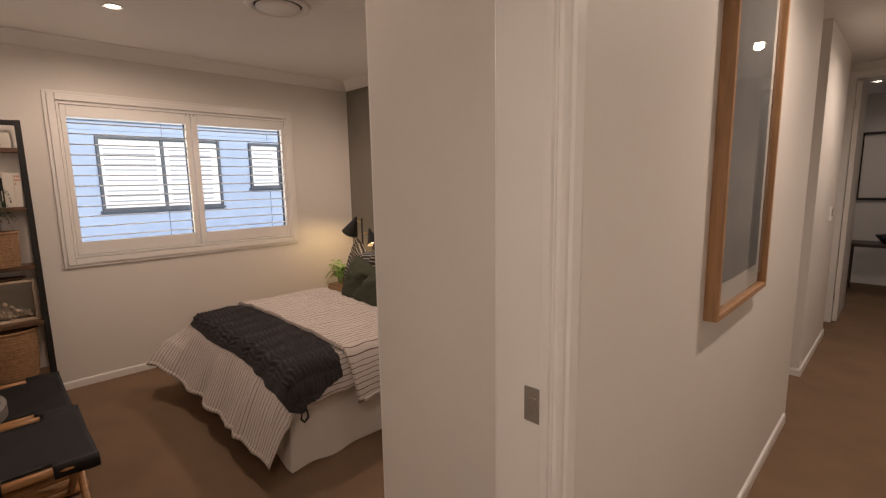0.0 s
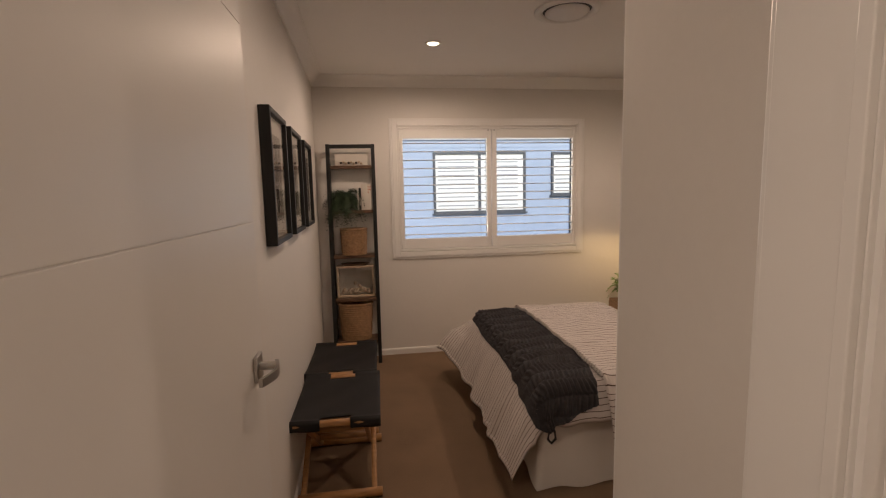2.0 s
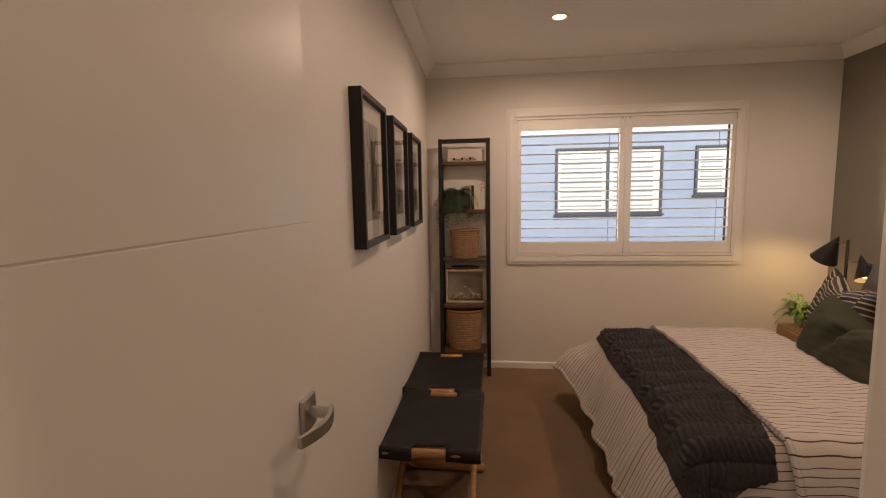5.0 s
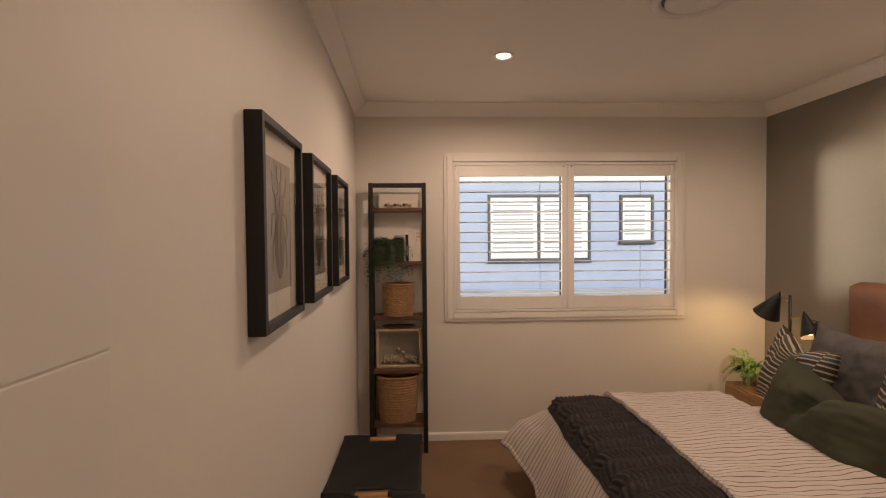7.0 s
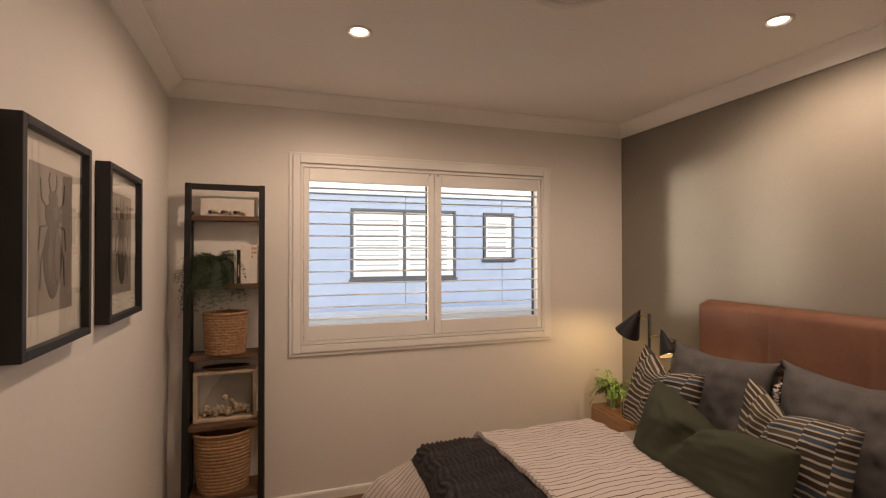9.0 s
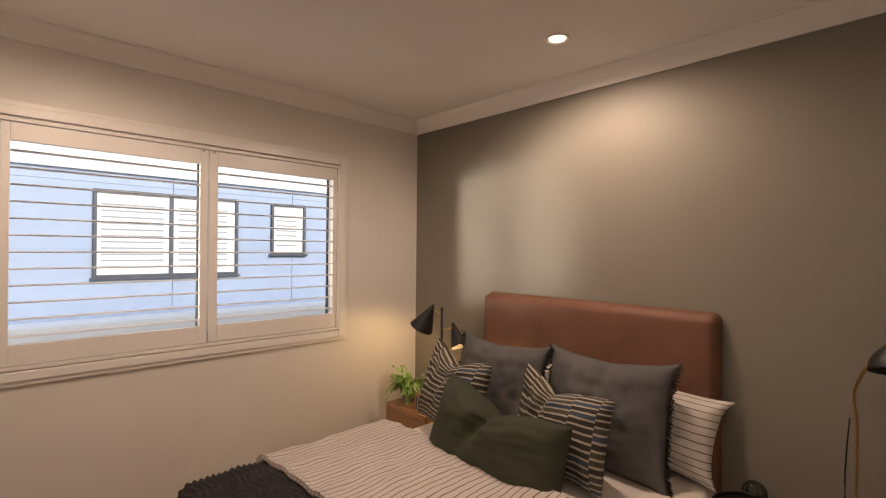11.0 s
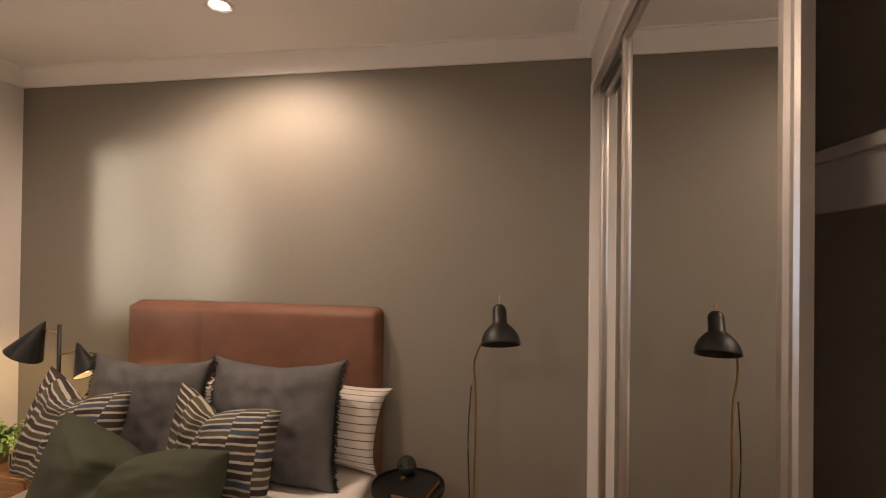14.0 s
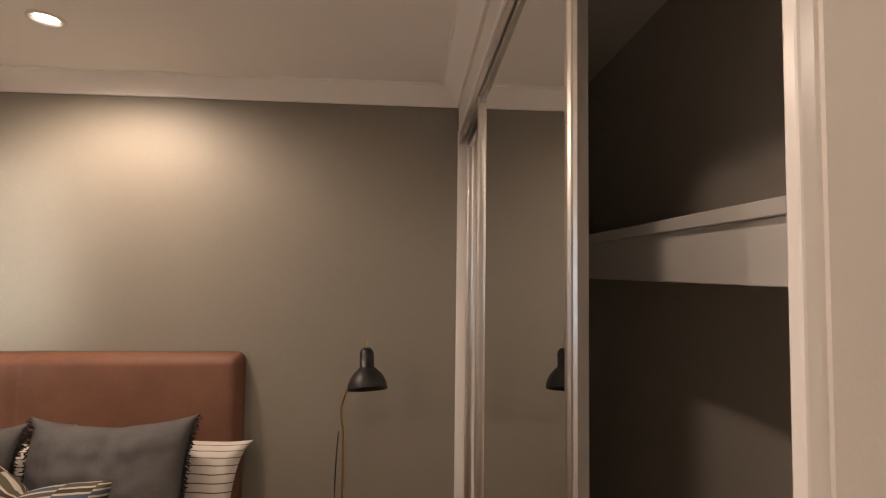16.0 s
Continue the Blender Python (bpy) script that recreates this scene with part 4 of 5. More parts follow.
# pleated valance
pts = []
for p, q, n in (((-bw, bl), (-bw, -bl), 60), ((-bw, -bl), (bw, -bl), 48), ((bw, -bl), (bw, bl), 60)):
    for k in range(n):
        pts.append((p[0] + (q[0] - p[0]) * k / n, p[1] + (q[1] - p[1]) * k / n))
pts.append((bw, bl))
bm = bmesh.new()
rows = []
for z in (0.004, 0.10, 0.22, 0.34):
    row = []
    for k, (x, y) in enumerate(pts):
        f = (0.34 - z) / 0.34
        o = 0.010 * f * math.sin(k * 0.55) + 0.006 * f * math.sin(k * 0.23 + 1) + 0.018 * f
        row.append(bm.verts.new((x * (1 + o / bw), y * (1 + o / bl), z + 0.004 * math.sin(k * 0.8) * f)))
    rows.append(row)
for r0, r1 in zip(rows, rows[1:]):
    for i in range(len(pts) - 1):
        bm.faces.new((r0[i], r0[i + 1], r1[i + 1], r1[i]))
part("valance", bm, SHEET, bed, "white pleated bed skirt", smooth=True)
part("base", box(-bw + 0.02, bw - 0.02, -bl + 0.02, bl, 0.06, 0.33, 0.01), SHEET, bed)
part("mattress", box(-bw + 0.0, bw + 0.03, -bl + 0.02, bl, 0.33, 0.515, 0.05, 4), SHEET, bed, "mattress in a white fitted sheet", smooth=True)
hx0, hx1 = -3.365 - bcx, -1.965 - bcx
hb = bmesh.new()
nx, nz = 84, 44
grid = {}
for i in range(nx + 1):
    for k in range(nz + 1):
        u, v = i / nx, k / nz
        x = hx0 + (hx1 - hx0) * u
        z = 0.20 + 1.064 * v
        cx, cz = max(hx0 + 0.04 - x, x - hx1 + 0.04, 0.0), max(z - 1.224, 0.0)
        if cx > 0 and cz > 0:
            q = max(cx, cz) / math.hypot(cx, cz)
            x -= math.copysign(cx * (1 - q), x)
            z -= cz * (1 - q)
        e = min(1, min((x - hx0), (hx1 - x), (0.20 + 1.064 - z)) / 0.035)
        if cx > 0 and cz > 0:
            e = max(0.0, min(1, (0.04 - math.hypot(cx, cz) * q) / 0.035))
        e = math.sqrt(max(0.0, 1 - (1 - max(0, e)) ** 2))
        seam = sum(0.011 * math.exp(-((x - sx) / 0.009) ** 2) for sx in (-2.915 - bcx, -2.455 - bcx))
        puff = 0.006 * math.sin(math.pi * u) * math.sin(math.pi * v)
        grid[i, k] = hb.verts.new((x, 2.945 - bcy - 0.008 - 0.077 * e - puff + seam + 0.0012 * math.sin(31 * u + 9 * v), z))
for i in range(nx):
    for k in range(nz):
        hb.faces.new((grid[i, k], grid[i + 1, k], grid[i + 1, k + 1], grid[i, k + 1]))
rim = [grid[i, 0] for i in range(nx + 1)] + [grid[nx, k] for k in range(1, nz + 1)] + [grid[i, nz] for i in range(nx - 1, -1, -1)] + [grid[0, k] for k in range(nz - 1, 0, -1)]
back = [hb.verts.new((v.co.x, 2.945 - bcy, v.co.z)) for v in rim]
for i in range(len(rim)):
    hb.faces.new((rim[i], back[i], back[(i + 1) % len(rim)], rim[(i + 1) % len(rim)]))
hb.faces.new(back)
part("headboard", hb, LEATHER, bed, "brown leather padded headboard with seams", smooth=True)

# cloth that lies on the bed and hangs over its edges
TOPZ = 0.545


def drape(s, t, lift, seed=0.0):
    """Place of the cloth point s across and t along the bed (metres, flat), raised by lift."""
    ov = max(0.0, abs(s) - bw - 0.01)
    fo = max(0.0, -t - bl + 0.02)
    drop = math.hypot(ov, fo)
    flare = 0.28 + 0.16 * (fo / drop if drop > 1e-6 else 0)
    x = math.copysign(min(abs(s), bw + 0.01), s) if s else 0.0
    y = max(t, -bl + 0.02)
    r = 0.06
    bend = r * (1 - math.exp(-drop / r))
    z = TOPZ - (drop - bend * 0.85)
    out = bend * 0.75 + flare * max(0.0, drop - 0.05)
    corner = max(0.0, min(1.0, (-s - bw + 0.35) / 0.45)) * min(1.0, fo / 0.25)
    out *= 1 + 0.55 * corner
    z += 0.10 * corner * min(1.0, drop / 0.35)
    if drop > 1e-6:
        x += math.copysign(out * ov / drop, s)
        y -= out * fo / drop
    puff = 0.035 * max(0.0, 1 - (s / (bw + 0.12)) ** 2) * max(0.0, min(1.0, (t + bl + 0.25) / 0.5))
    w = noise.noise((s * 3.1, t * 2.2, seed)) * 0.016 + noise.noise((s * 9, t * 5, seed + 4)) * 0.010 + noise.noise((s * 17 + 3 * t, t * 11, seed + 9)) * 0.008 + noise.noise((s * 34, t * 21 + 5 * s, seed + 13)) * 0.0035
    along = s if fo > ov else t
    fold = (0.011 * math.sin(along * 15 + 9 * noise.noise((along * 2.3, seed, 7))) + 0.040 * noise.noise((along * 4.2, drop * 1.5, seed + 2)) + 0.018 * noise.noise((along * 11, drop * 2.5, seed + 5))) * min(1, drop / 0.2)
    if drop > 1e-6:
        x += math.copysign(fold * ov / drop, s) + fold * 0.3
        y -= fold * fo / drop
        nx_, ny_, nz_ = math.copysign(ov / drop, s), -fo / drop, 0.25
        k = min(1.0, drop / 0.06)
        n = Vector((nx_ * k, ny_ * k, 1 - k * 0.75)).normalized()
    else:
        n = Vector((0, 0, 1))
    p = Vector((x, y, z + puff + w * (0.5 + 0.5 * math.exp(-drop * 6)))) + n * lift
    p.z = max(p.z, 0.012 + 0.5 * lift)
    return p


def cloth(name, mat, s0, s1, t0, t1, ns, nt, lift, label, category, seed=0.0, relief=None, thick=0.012, edge=None):
    bm = bmesh.new()
    uvl = bm.loops.layers.uv.new("UVMap")
    top, low, flat = {}, {}, {}
    for i in range(ns + 1):
        for k in range(nt + 1):
            s, t = s0 + (s1 - s0) * i / ns, t0 + (t1 - t0) * k / nt
            if edge:
                s, t = edge(s, t)
            e = min(i, ns - i, k, nt - k)
            h = lift + (relief(s, t) if relief else 0.0) - (thick * 0.5 if e == 0 else 0)
            top[i, k] = bm.verts.new(drape(s, t, h, seed))
            low[i, k] = top[i, k] if e == 0 else bm.verts.new(drape(s, t, lift - thick, seed))
            flat[i, k] = (s, t)
    for i in range(ns):
        for k in range(nt):
            q = [(i, k), (i + 1, k), (i + 1, k + 1), (i, k + 1)]
            for src, order in ((top, q), (low, q[::-1])):
                vs = [src[c] for c in order]
                f = bm.faces.get(vs)
                if f is None and len(set(vs)) == 4:
                    try:
                        f = bm.faces.new(vs)
                    except ValueError:
                        continue
                    for lp, c in zip(f.loops, order):
                        lp[uvl].uv = flat[c]
    me = bpy.data.meshes.new(name)
    bm.to_mesh(me)
    bm.free()
    me.materials.append(mat)
    me.polygons.foreach_set("use_smooth", [True] * len(me.polygons))
    ob = new(name, me)
    ob.matrix_basis = pose(bcx, bcy, 0)
    return tagged(ob, label, category)


yb = -bcy
duvet = cloth("striped_duvet", DUVET, -bw - 0.26, bw + 0.22, -bl - 0.40, 2.02 + yb, 120, 110, 0.012, "white duvet with thin brown stripes spread over the bed", "duvet", 1.0)
fold = cloth("folded_duvet_top", DUVET, -bw - 0.20, bw + 0.30, 1.40 + yb, 2.10 + yb, 120, 70, 0.044, "folded-back layer of the brown striped white duvet", "duvet", 2.0, thick=0.026)


def hem(of, s0, s1, t0, t1, ns, nt, lift, seed):
    """Stitched band along an edge of a cloth, one with it."""
    h = cloth("hem", DUVET, s0, s1, t0, t1, ns, nt, lift, "", "", seed, thick=0.006)
    h.parent = of
    h.matrix_basis = Matrix.Identity(4)


hem(fold, -bw - 0.19, bw + 0.29, 1.402 + yb, 1.424 + yb, 120, 3, 0.048, 2.0)
hem(fold, bw + 0.275, bw + 0.299, 1.43 + yb, 2.09 + yb, 3, 70, 0.048, 2.0)
hem(duvet, -bw - 0.25, bw + 0.21, -bl - 0.398, -bl - 0.375, 120, 3, 0.017, 1.0)


def ribs(s, t):
    """Rows of chunky loops across the throw: each row a leaning chain with a deep valley beside it."""
    q = s / 0.088 + 0.14 * noise.noise((t * 7, s * 4, 1.0)) + 0.10 * math.sin(t * 8 + 2 * s)
    f = 2 * ((q % 1) - 0.5)
    row = math.floor(q)
    ridge = max(0.0, 1 - abs(f) ** 3.2) ** 0.6
    loop = math.sin(2 * math.pi * (t / 0.025 + 0.3 * noise.noise((s * 9, t * 9, 6.0)) + 0.45 * f * (1 if row % 2 else -1)) + 1.3 * row)
    k = (t - 1.01 - yb) / 0.42
    rim = max(0.0, min(1.0, 7 * k, 7 * (1 - k)))
    uneven = 1 + 0.35 * noise.noise((s * 11, t * 14, 3.0))
    return (0.012 * ridge + 0.0050 * loop * ridge) * rim * uneven - 0.006


def throw_edge(s, t):
    k = (t - 1.01 - yb) / 0.42
    e = max(0.0, (s - bw + 0.10) / 0.335)
    back = (0.13 * max(0.0, k - 0.25) + 0.06 * max(0.0, 1 - k / 0.25) ** 2) * e
    return s - back, t - 0.05 * max(0, s) + 0.014 * math.sin(6 * s) + 0.02 * (1 - 2 * k) * e


throw = cloth("knitted_throw", KNIT, -bw - 0.02, bw + 0.235, 1.01 + yb, 1.43 + yb, 420, 150, 0.025, "charcoal chunky ribbed knit throw across the bed", "throw", 1.0, relief=ribs, thick=0.009,
              edge=throw_edge)
tas = part("tassel_loop", tube([drape(bw + 0.215, 1.085 + yb, 0.012) + Vector((0.0, 0.0, 0.030)) + Vector(o) for o in ((0, 0, -0.02), (0.012, 0.018, -0.05), (0.016, 0.022, -0.085), (0.016, 0.0, -0.105), (0.014, -0.016, -0.085), (0.010, -0.008, -0.05), (0, 0.0, -0.02))], 0.006, 8), KNIT, throw, "loose loop of yarn", smooth=True)


# ---- cushions ----
def cushion(name, mat, at, w, h, depth, lean, turn, label, category, chop=0.0, mid=0.0, roll=0.0, group="", tip=0.08, seed=0.0, fringe=False, ear=0.0, recover=0.9):
    """Filled cushion: pinched corners, bowed edges, and a dent pressed into its top where it was chopped."""
    bm = bmesh.new()
    uvl = bm.loops.layers.uv.new("UVMap")
    n = 44
    sides = {}

    def place(u, v, side):
        bow = 1 - tip * (1 - abs(v) ** 2.2)
        bow2 = 1 - tip * (1 - abs(u) ** 2.2)
        x, z = u * w / 2 * bow, v * h / 2 * bow2
        e6 = ear * abs(u * v) ** 7
        x, z = x * (1 + e6), z * (1 + e6)
        fill = max(0.0, (1 - u ** 4) * (1 - v ** 4)) ** 0.55
        y = side * depth / 2 * fill
        if chop:
            f = ((v + 1) / 2) ** 1.6
            if u < mid:
                g = ((u + 1) / (mid + 1)) ** 1.25
            else:
                r = (u - mid) / (1 - mid)
                g = 1 - recover * r - 0.20 * math.sin(math.pi * r ** 0.7)
            z -= chop * g * f
            crease = min(1.0, chop / 0.09) * math.exp(-((u - mid + 0.30 * (1 - f)) / 0.10) ** 2) * min(1.0, 1.6 * f)
            y *= 1 - 0.62 * crease
            y *= 1 + 0.10 * math.exp(-((u - mid - 0.38) / 0.25) ** 2) * f
            x += -0.035 * u * math.exp(-((abs(u) - 0.5) / 0.4) ** 2) * f
        wr = noise.noise((u * 2.2 + seed, v * 2.2, side * 3 + seed)) * 0.016 + noise.noise((u * 5 + seed, v * 5, side)) * 0.009 + noise.noise((u * 9 + 2 * v + seed, v * 3.5, side + 5)) * 0.013 * abs(v)
        y += wr * fill * side
        return (x, -y, z)

    for i in range(n + 1):
        for k in range(n + 1):
            u, v = -1 + 2 * i / n, -1 + 2 * k / n
            u, v = math.sin(u * math.pi / 2) * 0.5 + u * 0.5, math.sin(v * math.pi / 2) * 0.5 + v * 0.5
            rim = i in (0, n) or k in (0, n)
            front = bm.verts.new(place(u, v, 1))
            sides[1, i, k] = front
            sides[-1, i, k] = front if rim else bm.verts.new(place(u, v, -1))
    for side in (1, -1):
        for i in range(n):
            for k in range(n):
                q = [(i, k), (i + 1, k), (i + 1, k + 1), (i, k + 1)][::side]
                try:
                    f = bm.faces.new([sides[(side, *c)] for c in q])
                except ValueError:
                    continue
                for lp, c in zip(f.loops, q):
                    lp[uvl].uv = ((c[0] / n) * w, (c[1] / n) * h)
    me = bpy.data.meshes.new(name)
    bm.to_mesh(me)
    bm.free()
    me.materials.append(mat)
    me.polygons.foreach_set("use_smooth", [True] * len(me.polygons))
    ob = new(name, me)
    ob.matrix_basis = pose(*at) @ pose(0, 0, 0, 0, 0, turn) @ pose(0, 0, 0, -lean, 0, 0) @ pose(0, 0, 0, 0, roll, 0)
    tagged(ob, label, category, group)
    if fringe:
        rnd = random.Random(int(seed * 10) + 3)
        fb = bmesh.new()
        for sgn in (-1, 1):
            for j in range(60):
                v = -0.98 + 1.96 * j / 59
                x0, _, z0 = place(sgn * 1.0, v, 1)
                for _ in range(5):
                    o = Vector((x0, rnd.uniform(-0.006, 0.006), z0))
                    e = o + Vector((sgn * rnd.uniform(0.008, 0.026), rnd.uniform(-0.014, 0.012), rnd.uniform(-0.022, 0.004)))
                    q = Vector((0, 0, 0.003))
                    fb.faces.new([fb.verts.new(p) for p in (o - q, e - q * 0.6, e + q * 0.6, o + q)])
        tagged(part("fringe", fb, BLACKM, ob, "black tassel fringe"), kind="stuff")
    return ob


cushion("striped_pillow", PILLOWC, (-2.285, 2.800, 0.738), 0.71, 0.37, 0.17, 14, 2, "white pillow with thin dark stripes against the headboard", "pillow", group="striped pillows", seed=1.2, tip=0.07, ear=0.07, roll=6)
cushion("striped_pillow", PILLOWC, (-3.02, 2.800, 0.705), 0.74, 0.40, 0.17, 14, -2, "white pillow with thin dark stripes against the headboard", "pillow", group="striped pillows", seed=2.7, tip=0.04)
cushion("grey_cushion", GREYC, (-2.405, 2.660, 0.765), 0.65, 0.53, 0.19, 14, -3, "large grey velvet cushion with a black tassel fringe", "cushion", group="grey cushions", seed=3.1, fringe=True, roll=-1.5, chop=0.018, mid=0.1, tip=0.05, ear=0.08)
cushion("grey_cushion", GREYC, (-3.025, 2.610, 0.760), 0.58, 0.52, 0.19, 15, 4, "large grey velvet cushion with a black tassel fringe", "cushion", group="grey cushions", seed=4.4, fringe=True, roll=1, chop=0.015, mid=-0.1, tip=0.05, ear=0.07)
cushion("patterned_cushion", PATCH, (-3.155, 2.385, 0.765), 0.57, 0.47, 0.17, 16, -12, "cushion in brown, slate and cream woven bars", "cushion", chop=0.11, mid=0.0, group="patterned cushions", seed=5.5, roll=2, recover=0.75)
cushion("patterned_cushion", PATCH, (-2.490, 2.415, 0.745), 0.55, 0.46, 0.17, 16, -10, "cushion in brown, slate and cream woven bars", "cushion", chop=0.10, mid=-0.22, group="patterned cushions", seed=6.1, roll=-1, recover=0.40)
cushion("green_cushion", GREENC, (-2.665, 2.165, 0.712), 0.75, 0.41, 0.30, 20, -2, "long olive green linen cushion with a pressed top", "cushion", chop=0.125, mid=0.04, seed=7.3, tip=0.05, recover=0.40)

# ---- bedside table with lamp, plant and box ----
NX0, NX1, NY0, NY1, NT = -3.83, -3.425, 2.43, 2.905, 0.515
ns = thing("bedside_table", ((NX0 + NX1) / 2, (NY0 + NY1) / 2, 0), "oak bedside table with one drawer and slim black legs", "bedside table")
hw, hd = (NX1 - NX0) / 2, (NY1 - NY0) / 2
part("body", box(-hw, hw, -hd, hd, 0.385, NT, 0.003), OAKT, ns)
part("drawer", box(-hw + 0.008, hw - 0.008, -hd - 0.010, -hd + 0.004, 0.392, NT - 0.016, 0.003), OAKT, ns, "flush oak drawer front")
for sx in (-1, 1):
    for sy in (-1, 1):
        part("leg", bar((sx * (hw - 0.02), sy * (hd - 0.02), 0), (sx * (hw - 0.02), sy * (hd - 0.02), 0.385), 0.018, 0.018), BLACKM, ns)
pl = thing("fern_pot", (-3.745, 2.545, NT), "small bright green fern in a clay pot", "plant")
part("pot", lathe([(0, 0), (0.040, 0), (0.050, 0.07), (0.052, 0.085), (0.046, 0.085), (0.042, 0.07), (0, 0.065)], 24), POT, pl, smooth=True)
part("fronds", moved(plant_mesh(46, 0.25, 1.05, 0.040, 0.0062, 11, 0.74, 1.35), pose(0, 0, 0.07)), LEAF, pl, "bright green arching fronds")
bx = thing("striped_box", (-3.545, 2.52, NT), "small black and white striped box with a gold lid", "box")
part("body", box(-0.045, 0.045, -0.04, 0.04, 0, 0.085, 0.002), CREAM, bx)
for k in range(5):
    part("stripe", box(-0.040 + 0.018 * k, -0.031 + 0.018 * k, -0.0415, 0.0415, 0.004, 0.083), BLACKM, bx)
part("lid", box(-0.046, 0.046, -0.042, 0.042, 0.085, 0.100, 0.003), BRASS, bx, "gold lid")

lp = thing("twin_shade_lamp", (-3.545, 2.665, NT), "black table lamp with two cone shades on one pole, lit", "lamp")
part("base", lathe([(0, 0), (0.075, 0), (0.075, 0.012), (0.068, 0.018), (0, 0.020)], 32), BLACKM, lp, smooth=False)
part("pole", tube([(0, 0, 0.018), (0, 0, 0.645)], 0.009, 12), BLACKM, lp, smooth=True)


def cone_shade(apex, axis, length, radius, low):
    """Cone with a pale enamelled inside; low: how far down the bulb sits, as a share of the length."""
    m = Matrix.Translation(apex) @ Vector(axis).normalized().to_track_quat("Z", "Y").to_matrix().to_4x4()
    sh_ = part("shade", lathe([(0, 0), (0.010, 0), (radius, length), (radius - 0.002, length), (0.009, 0.006), (0, 0.006)], 40, m), BLACKM, lp, "black metal cone shade", smooth=False)
    part("liner", lathe([(0.010, 0.012), (radius - 0.0035, length - 0.003)], 40, m), CREAM, sh_, "pale enamel inside of the shade", smooth=True)
    part("bulb", lathe([(0, length * (low - 0.24)), (0.010, length * (low - 0.20)), (0.017, length * (low - 0.10)), (0.013, length * (low - 0.03)), (0, length * low)], 16, m), WARMBULB, sh_, "lit bulb", smooth=True)
    part("cap", lathe([(0, -0.014), (0.005, -0.013), (0.007, -0.004), (0.011, 0.003), (0.011, 0.008), (0, 0.008)], 16, m), BLACKM, sh_, smooth=True)
    return m


for apex, axis, ln, rd, hz, low, past in (((-0.080, -0.01, 0.648), (-0.47, -0.14, -0.87), 0.178, 0.083, 0.60, 0.53, 0.93), ((0.070, 0.036, 0.538), (0.50, -0.11, -0.86), 0.158, 0.060, 0.495, 0.92, 0.97)):
    m = cone_shade(apex, axis, ln, rd, low)
    part("arm", tube([(0, 0, hz), (apex[0] * 0.95, apex[1], apex[2] - 0.025)], 0.005, 8), BRASS, lp, "brass arm", smooth=True)
    base = Vector((-3.545, 2.665, NT))
    e = base + m @ Vector((0, 0, ln * past))
    spot("bedside_glow", e, e + (m.to_3x3() @ Vector((0, 0, 1))), 4.6, 178, 0.7, 0.032, (1.0, 0.63, 0.26))

# ---- round side table, globe, book, floor lamp ----
rt = thing("round_side_table", (-1.775, 2.715, 0), "round black metal side table", "table")
part("tabletop", lathe([(0, 0.485), (0.158, 0.485), (0.162, 0.492), (0.162, 0.512), (0.157, 0.512), (0.155, 0.500), (0, 0.500)], 48), BLACKM, rt)
part("stem", tube([(0, 0, 0.012), (0, 0, 0.486)], 0.012, 12), BLACKM, rt, smooth=True)
part("foot", lathe([(0, 0), (0.12, 0), (0.12, 0.008), (0.02, 0.014), (0, 0.014)], 40), BLACKM, rt)
gl = thing("glass_globe", (-1.800, 2.785, 0.500), "dark glass ball ornament on the side table", "ornament")
part("ball", moved(lathe([(0.046 * math.sin(math.pi * k / 16), -0.046 * math.cos(math.pi * k / 16)) for k in range(17)], 28), pose(0, 0, 0.058)), BALLGLASS, gl, smooth=True)
part("stand", lathe([(0.030, 0), (0.032, 0.006), (0.022, 0.020), (0.018, 0.020), (0.020, 0.0)], 24), BRASS, gl, "brass ring stand", smooth=True)
bk = thing("black_book", (-1.735, 2.685, 0.500), "closed black book on the side table", "book", turn=-12)
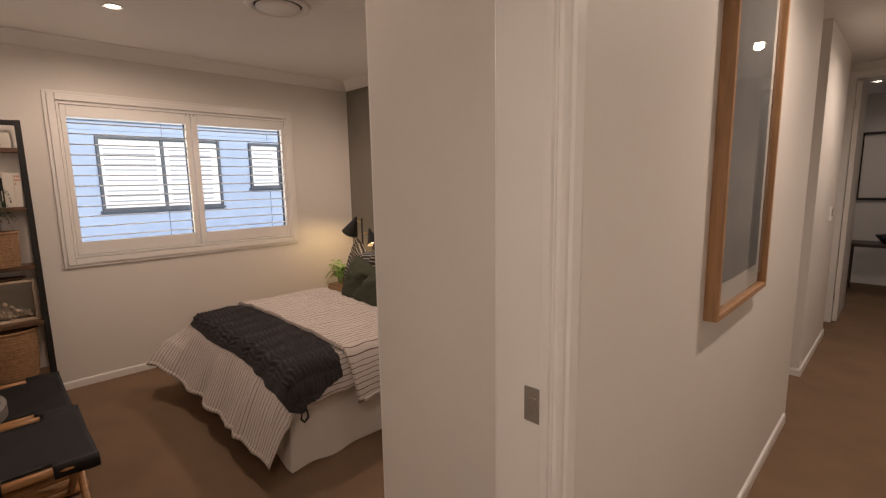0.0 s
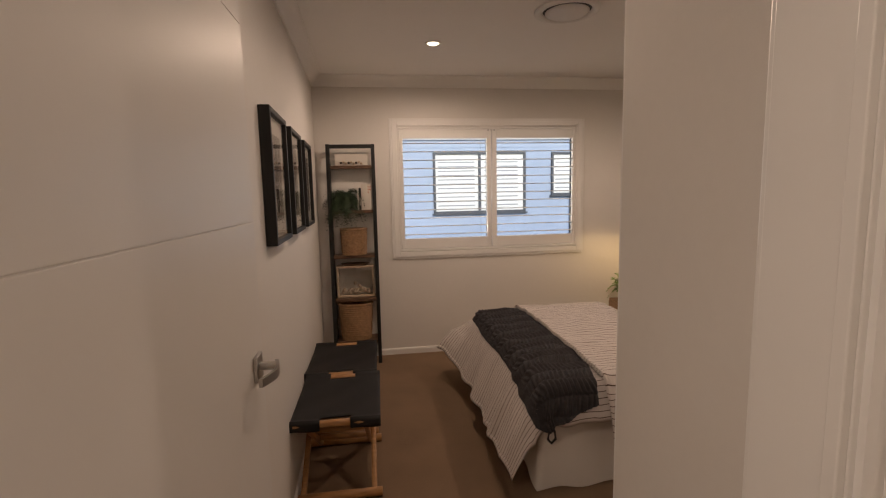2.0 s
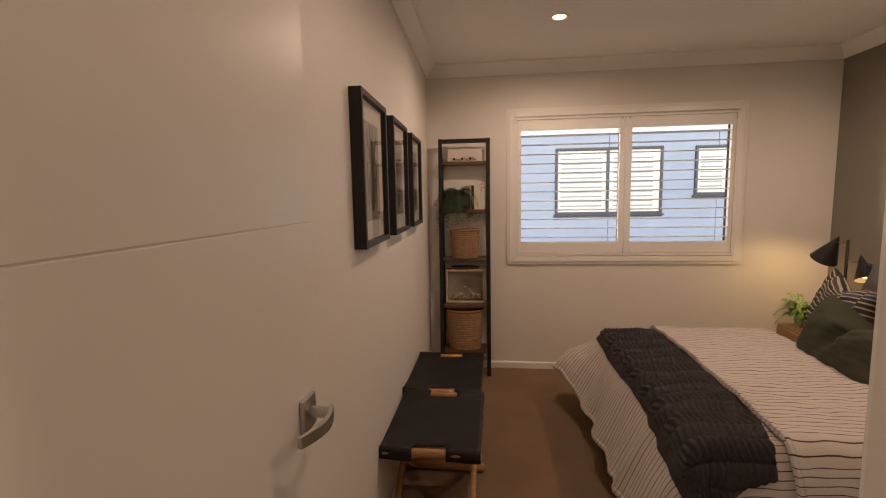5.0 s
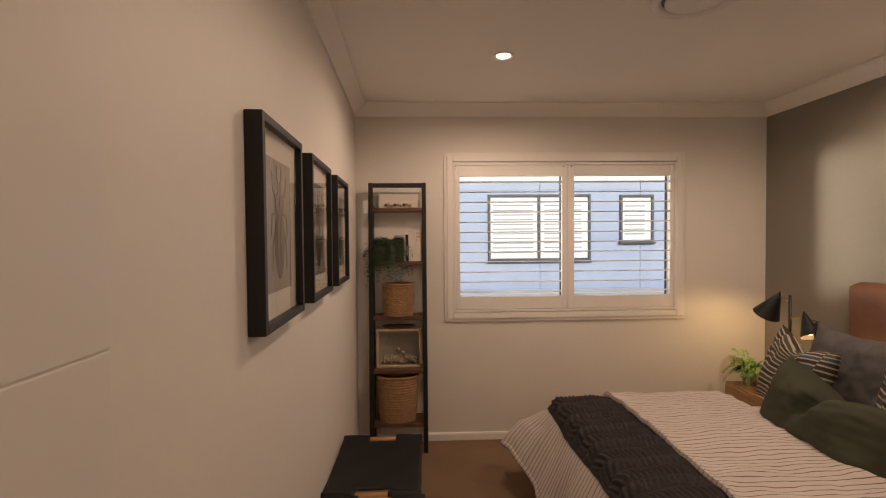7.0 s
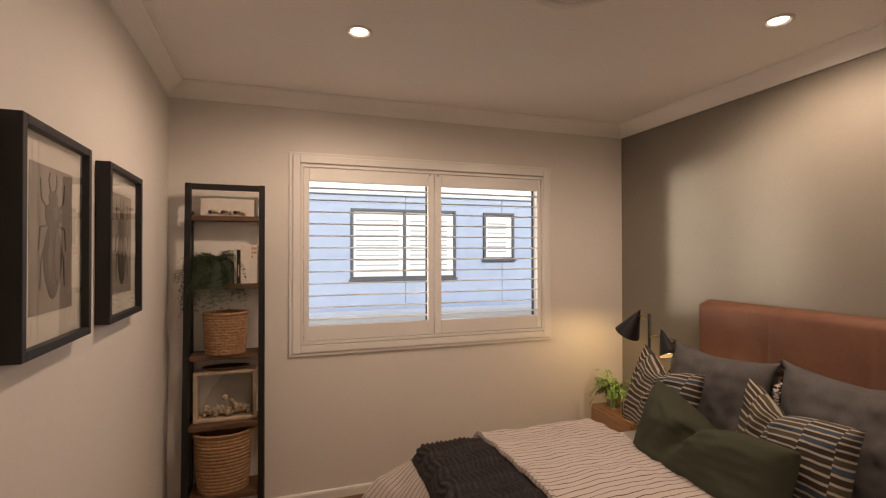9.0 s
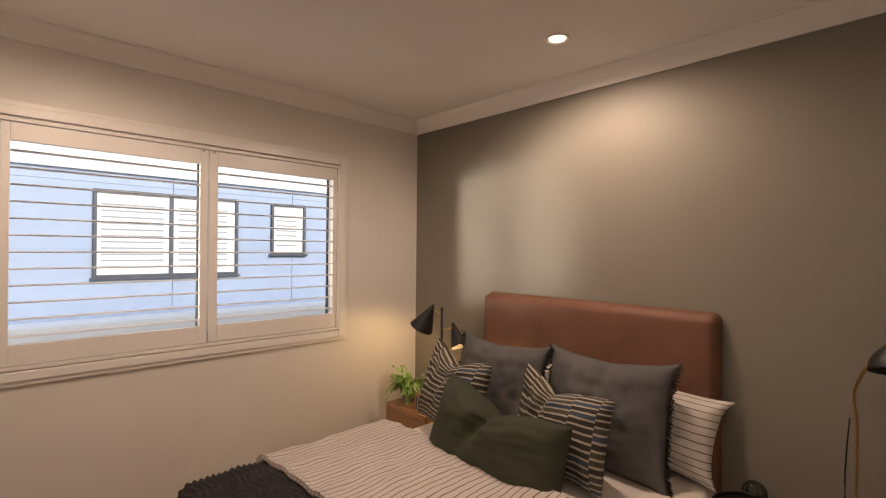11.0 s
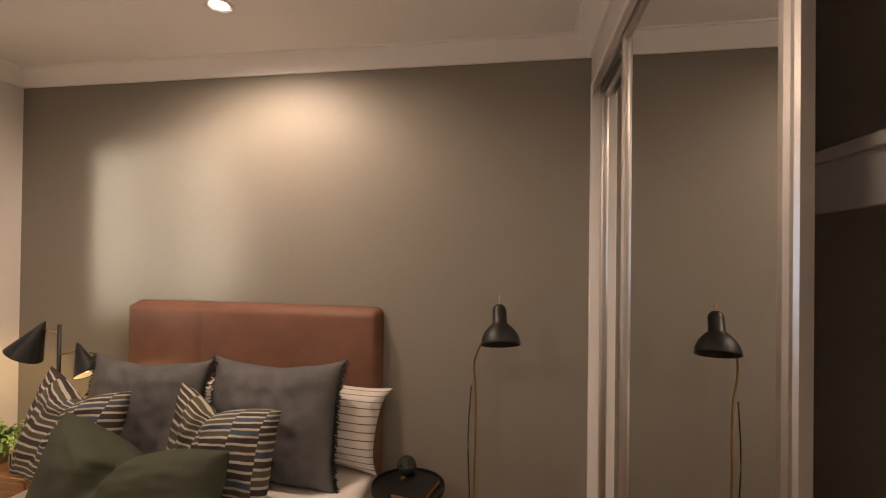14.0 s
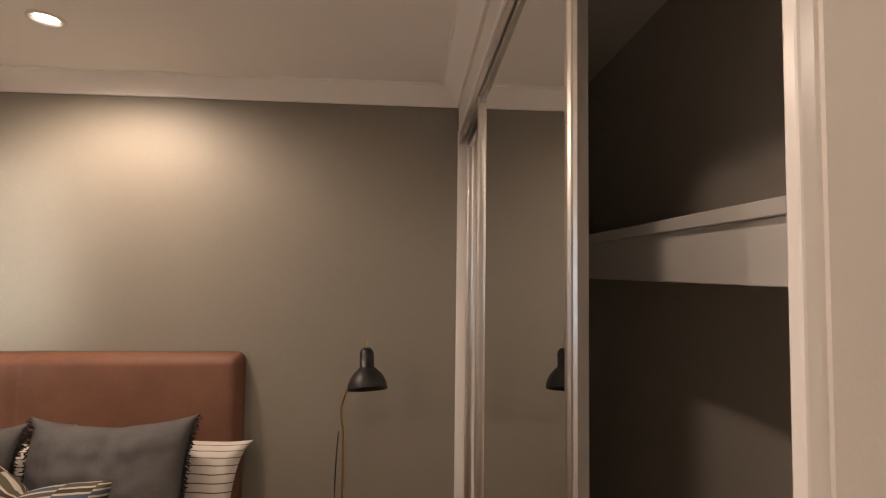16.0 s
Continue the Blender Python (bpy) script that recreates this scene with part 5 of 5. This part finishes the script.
part("cover", joined(box(-0.075, 0.075, -0.10, 0.10, 0.022, 0.026, 0.001), box(-0.075, 0.075, -0.10, 0.10, 0.0, 0.003, 0.001), box(-0.075, -0.072, -0.10, 0.10, 0.003, 0.022)), BLACKM, bk)
part("pages", box(-0.072, 0.072, -0.096, 0.096, 0.003, 0.022), TANW, bk, "tan page block")

fl = thing("floor_lamp", (-1.500, 2.845, 0), "brass floor lamp with a black bell shade", "floor lamp")
part("foot", lathe([(0, 0), (0.095, 0), (0.095, 0.014), (0.085, 0.020), (0.012, 0.024), (0, 0.024)], 40), BRASS, fl)
part("stem", tube([(0, 0, 0.02), (0.006, 0, 0.40), (0.009, -0.004, 0.80), (0.008, -0.012, 0.93), (0.001, -0.024, 1.00), (0.002, -0.036, 1.035), (0.010, -0.060, 1.07), (0.030, -0.105, 1.125), (0.046, -0.135, 1.168)], 0.0048, 10), BRASS, fl, smooth=True)
part("cord", tube([(-0.014 + 0.010 * math.sin(z * 7) - 0.03 * max(0.0, 0.5 - z), -0.012, z) for z in [0.03 + 0.05 * k for k in range(19)]], 0.003, 6), BLACKM, fl, "black cord", smooth=True)
sd = part("shade", moved(lathe([(0, 1.322), (0.018, 1.320), (0.027, 1.308), (0.030, 1.295), (0.031, 1.240), (0.045, 1.228), (0.066, 1.205), (0.079, 1.178), (0.083, 1.155), (0.083, 1.148), (0.079, 1.150), (0.060, 1.190), (0.030, 1.222), (0, 1.225)], 40), pose(0.121, -0.145, 1.23, -19, -4, 0) @ pose(0, 0, -1.23)), BLACKM, fl, "black metal bell shade", smooth=True)
part("bulb", moved(lathe([(0, 1.165), (0.018, 1.170), (0.026, 1.186), (0.016, 1.206), (0, 1.212)], 16), pose(0.121, -0.145, 1.23, -19, -4, 0) @ pose(0, 0, -1.23)), material("frosted_bulb", (0.72, 0.66, 0.58), 0.4), sd, "unlit frosted bulb", smooth=True)
part("finial", tube([(0.115, -0.118, 1.312), (0.115, -0.118, 1.360)], 0.0016, 6), BRASS, sd, "thin wire finial", smooth=True)
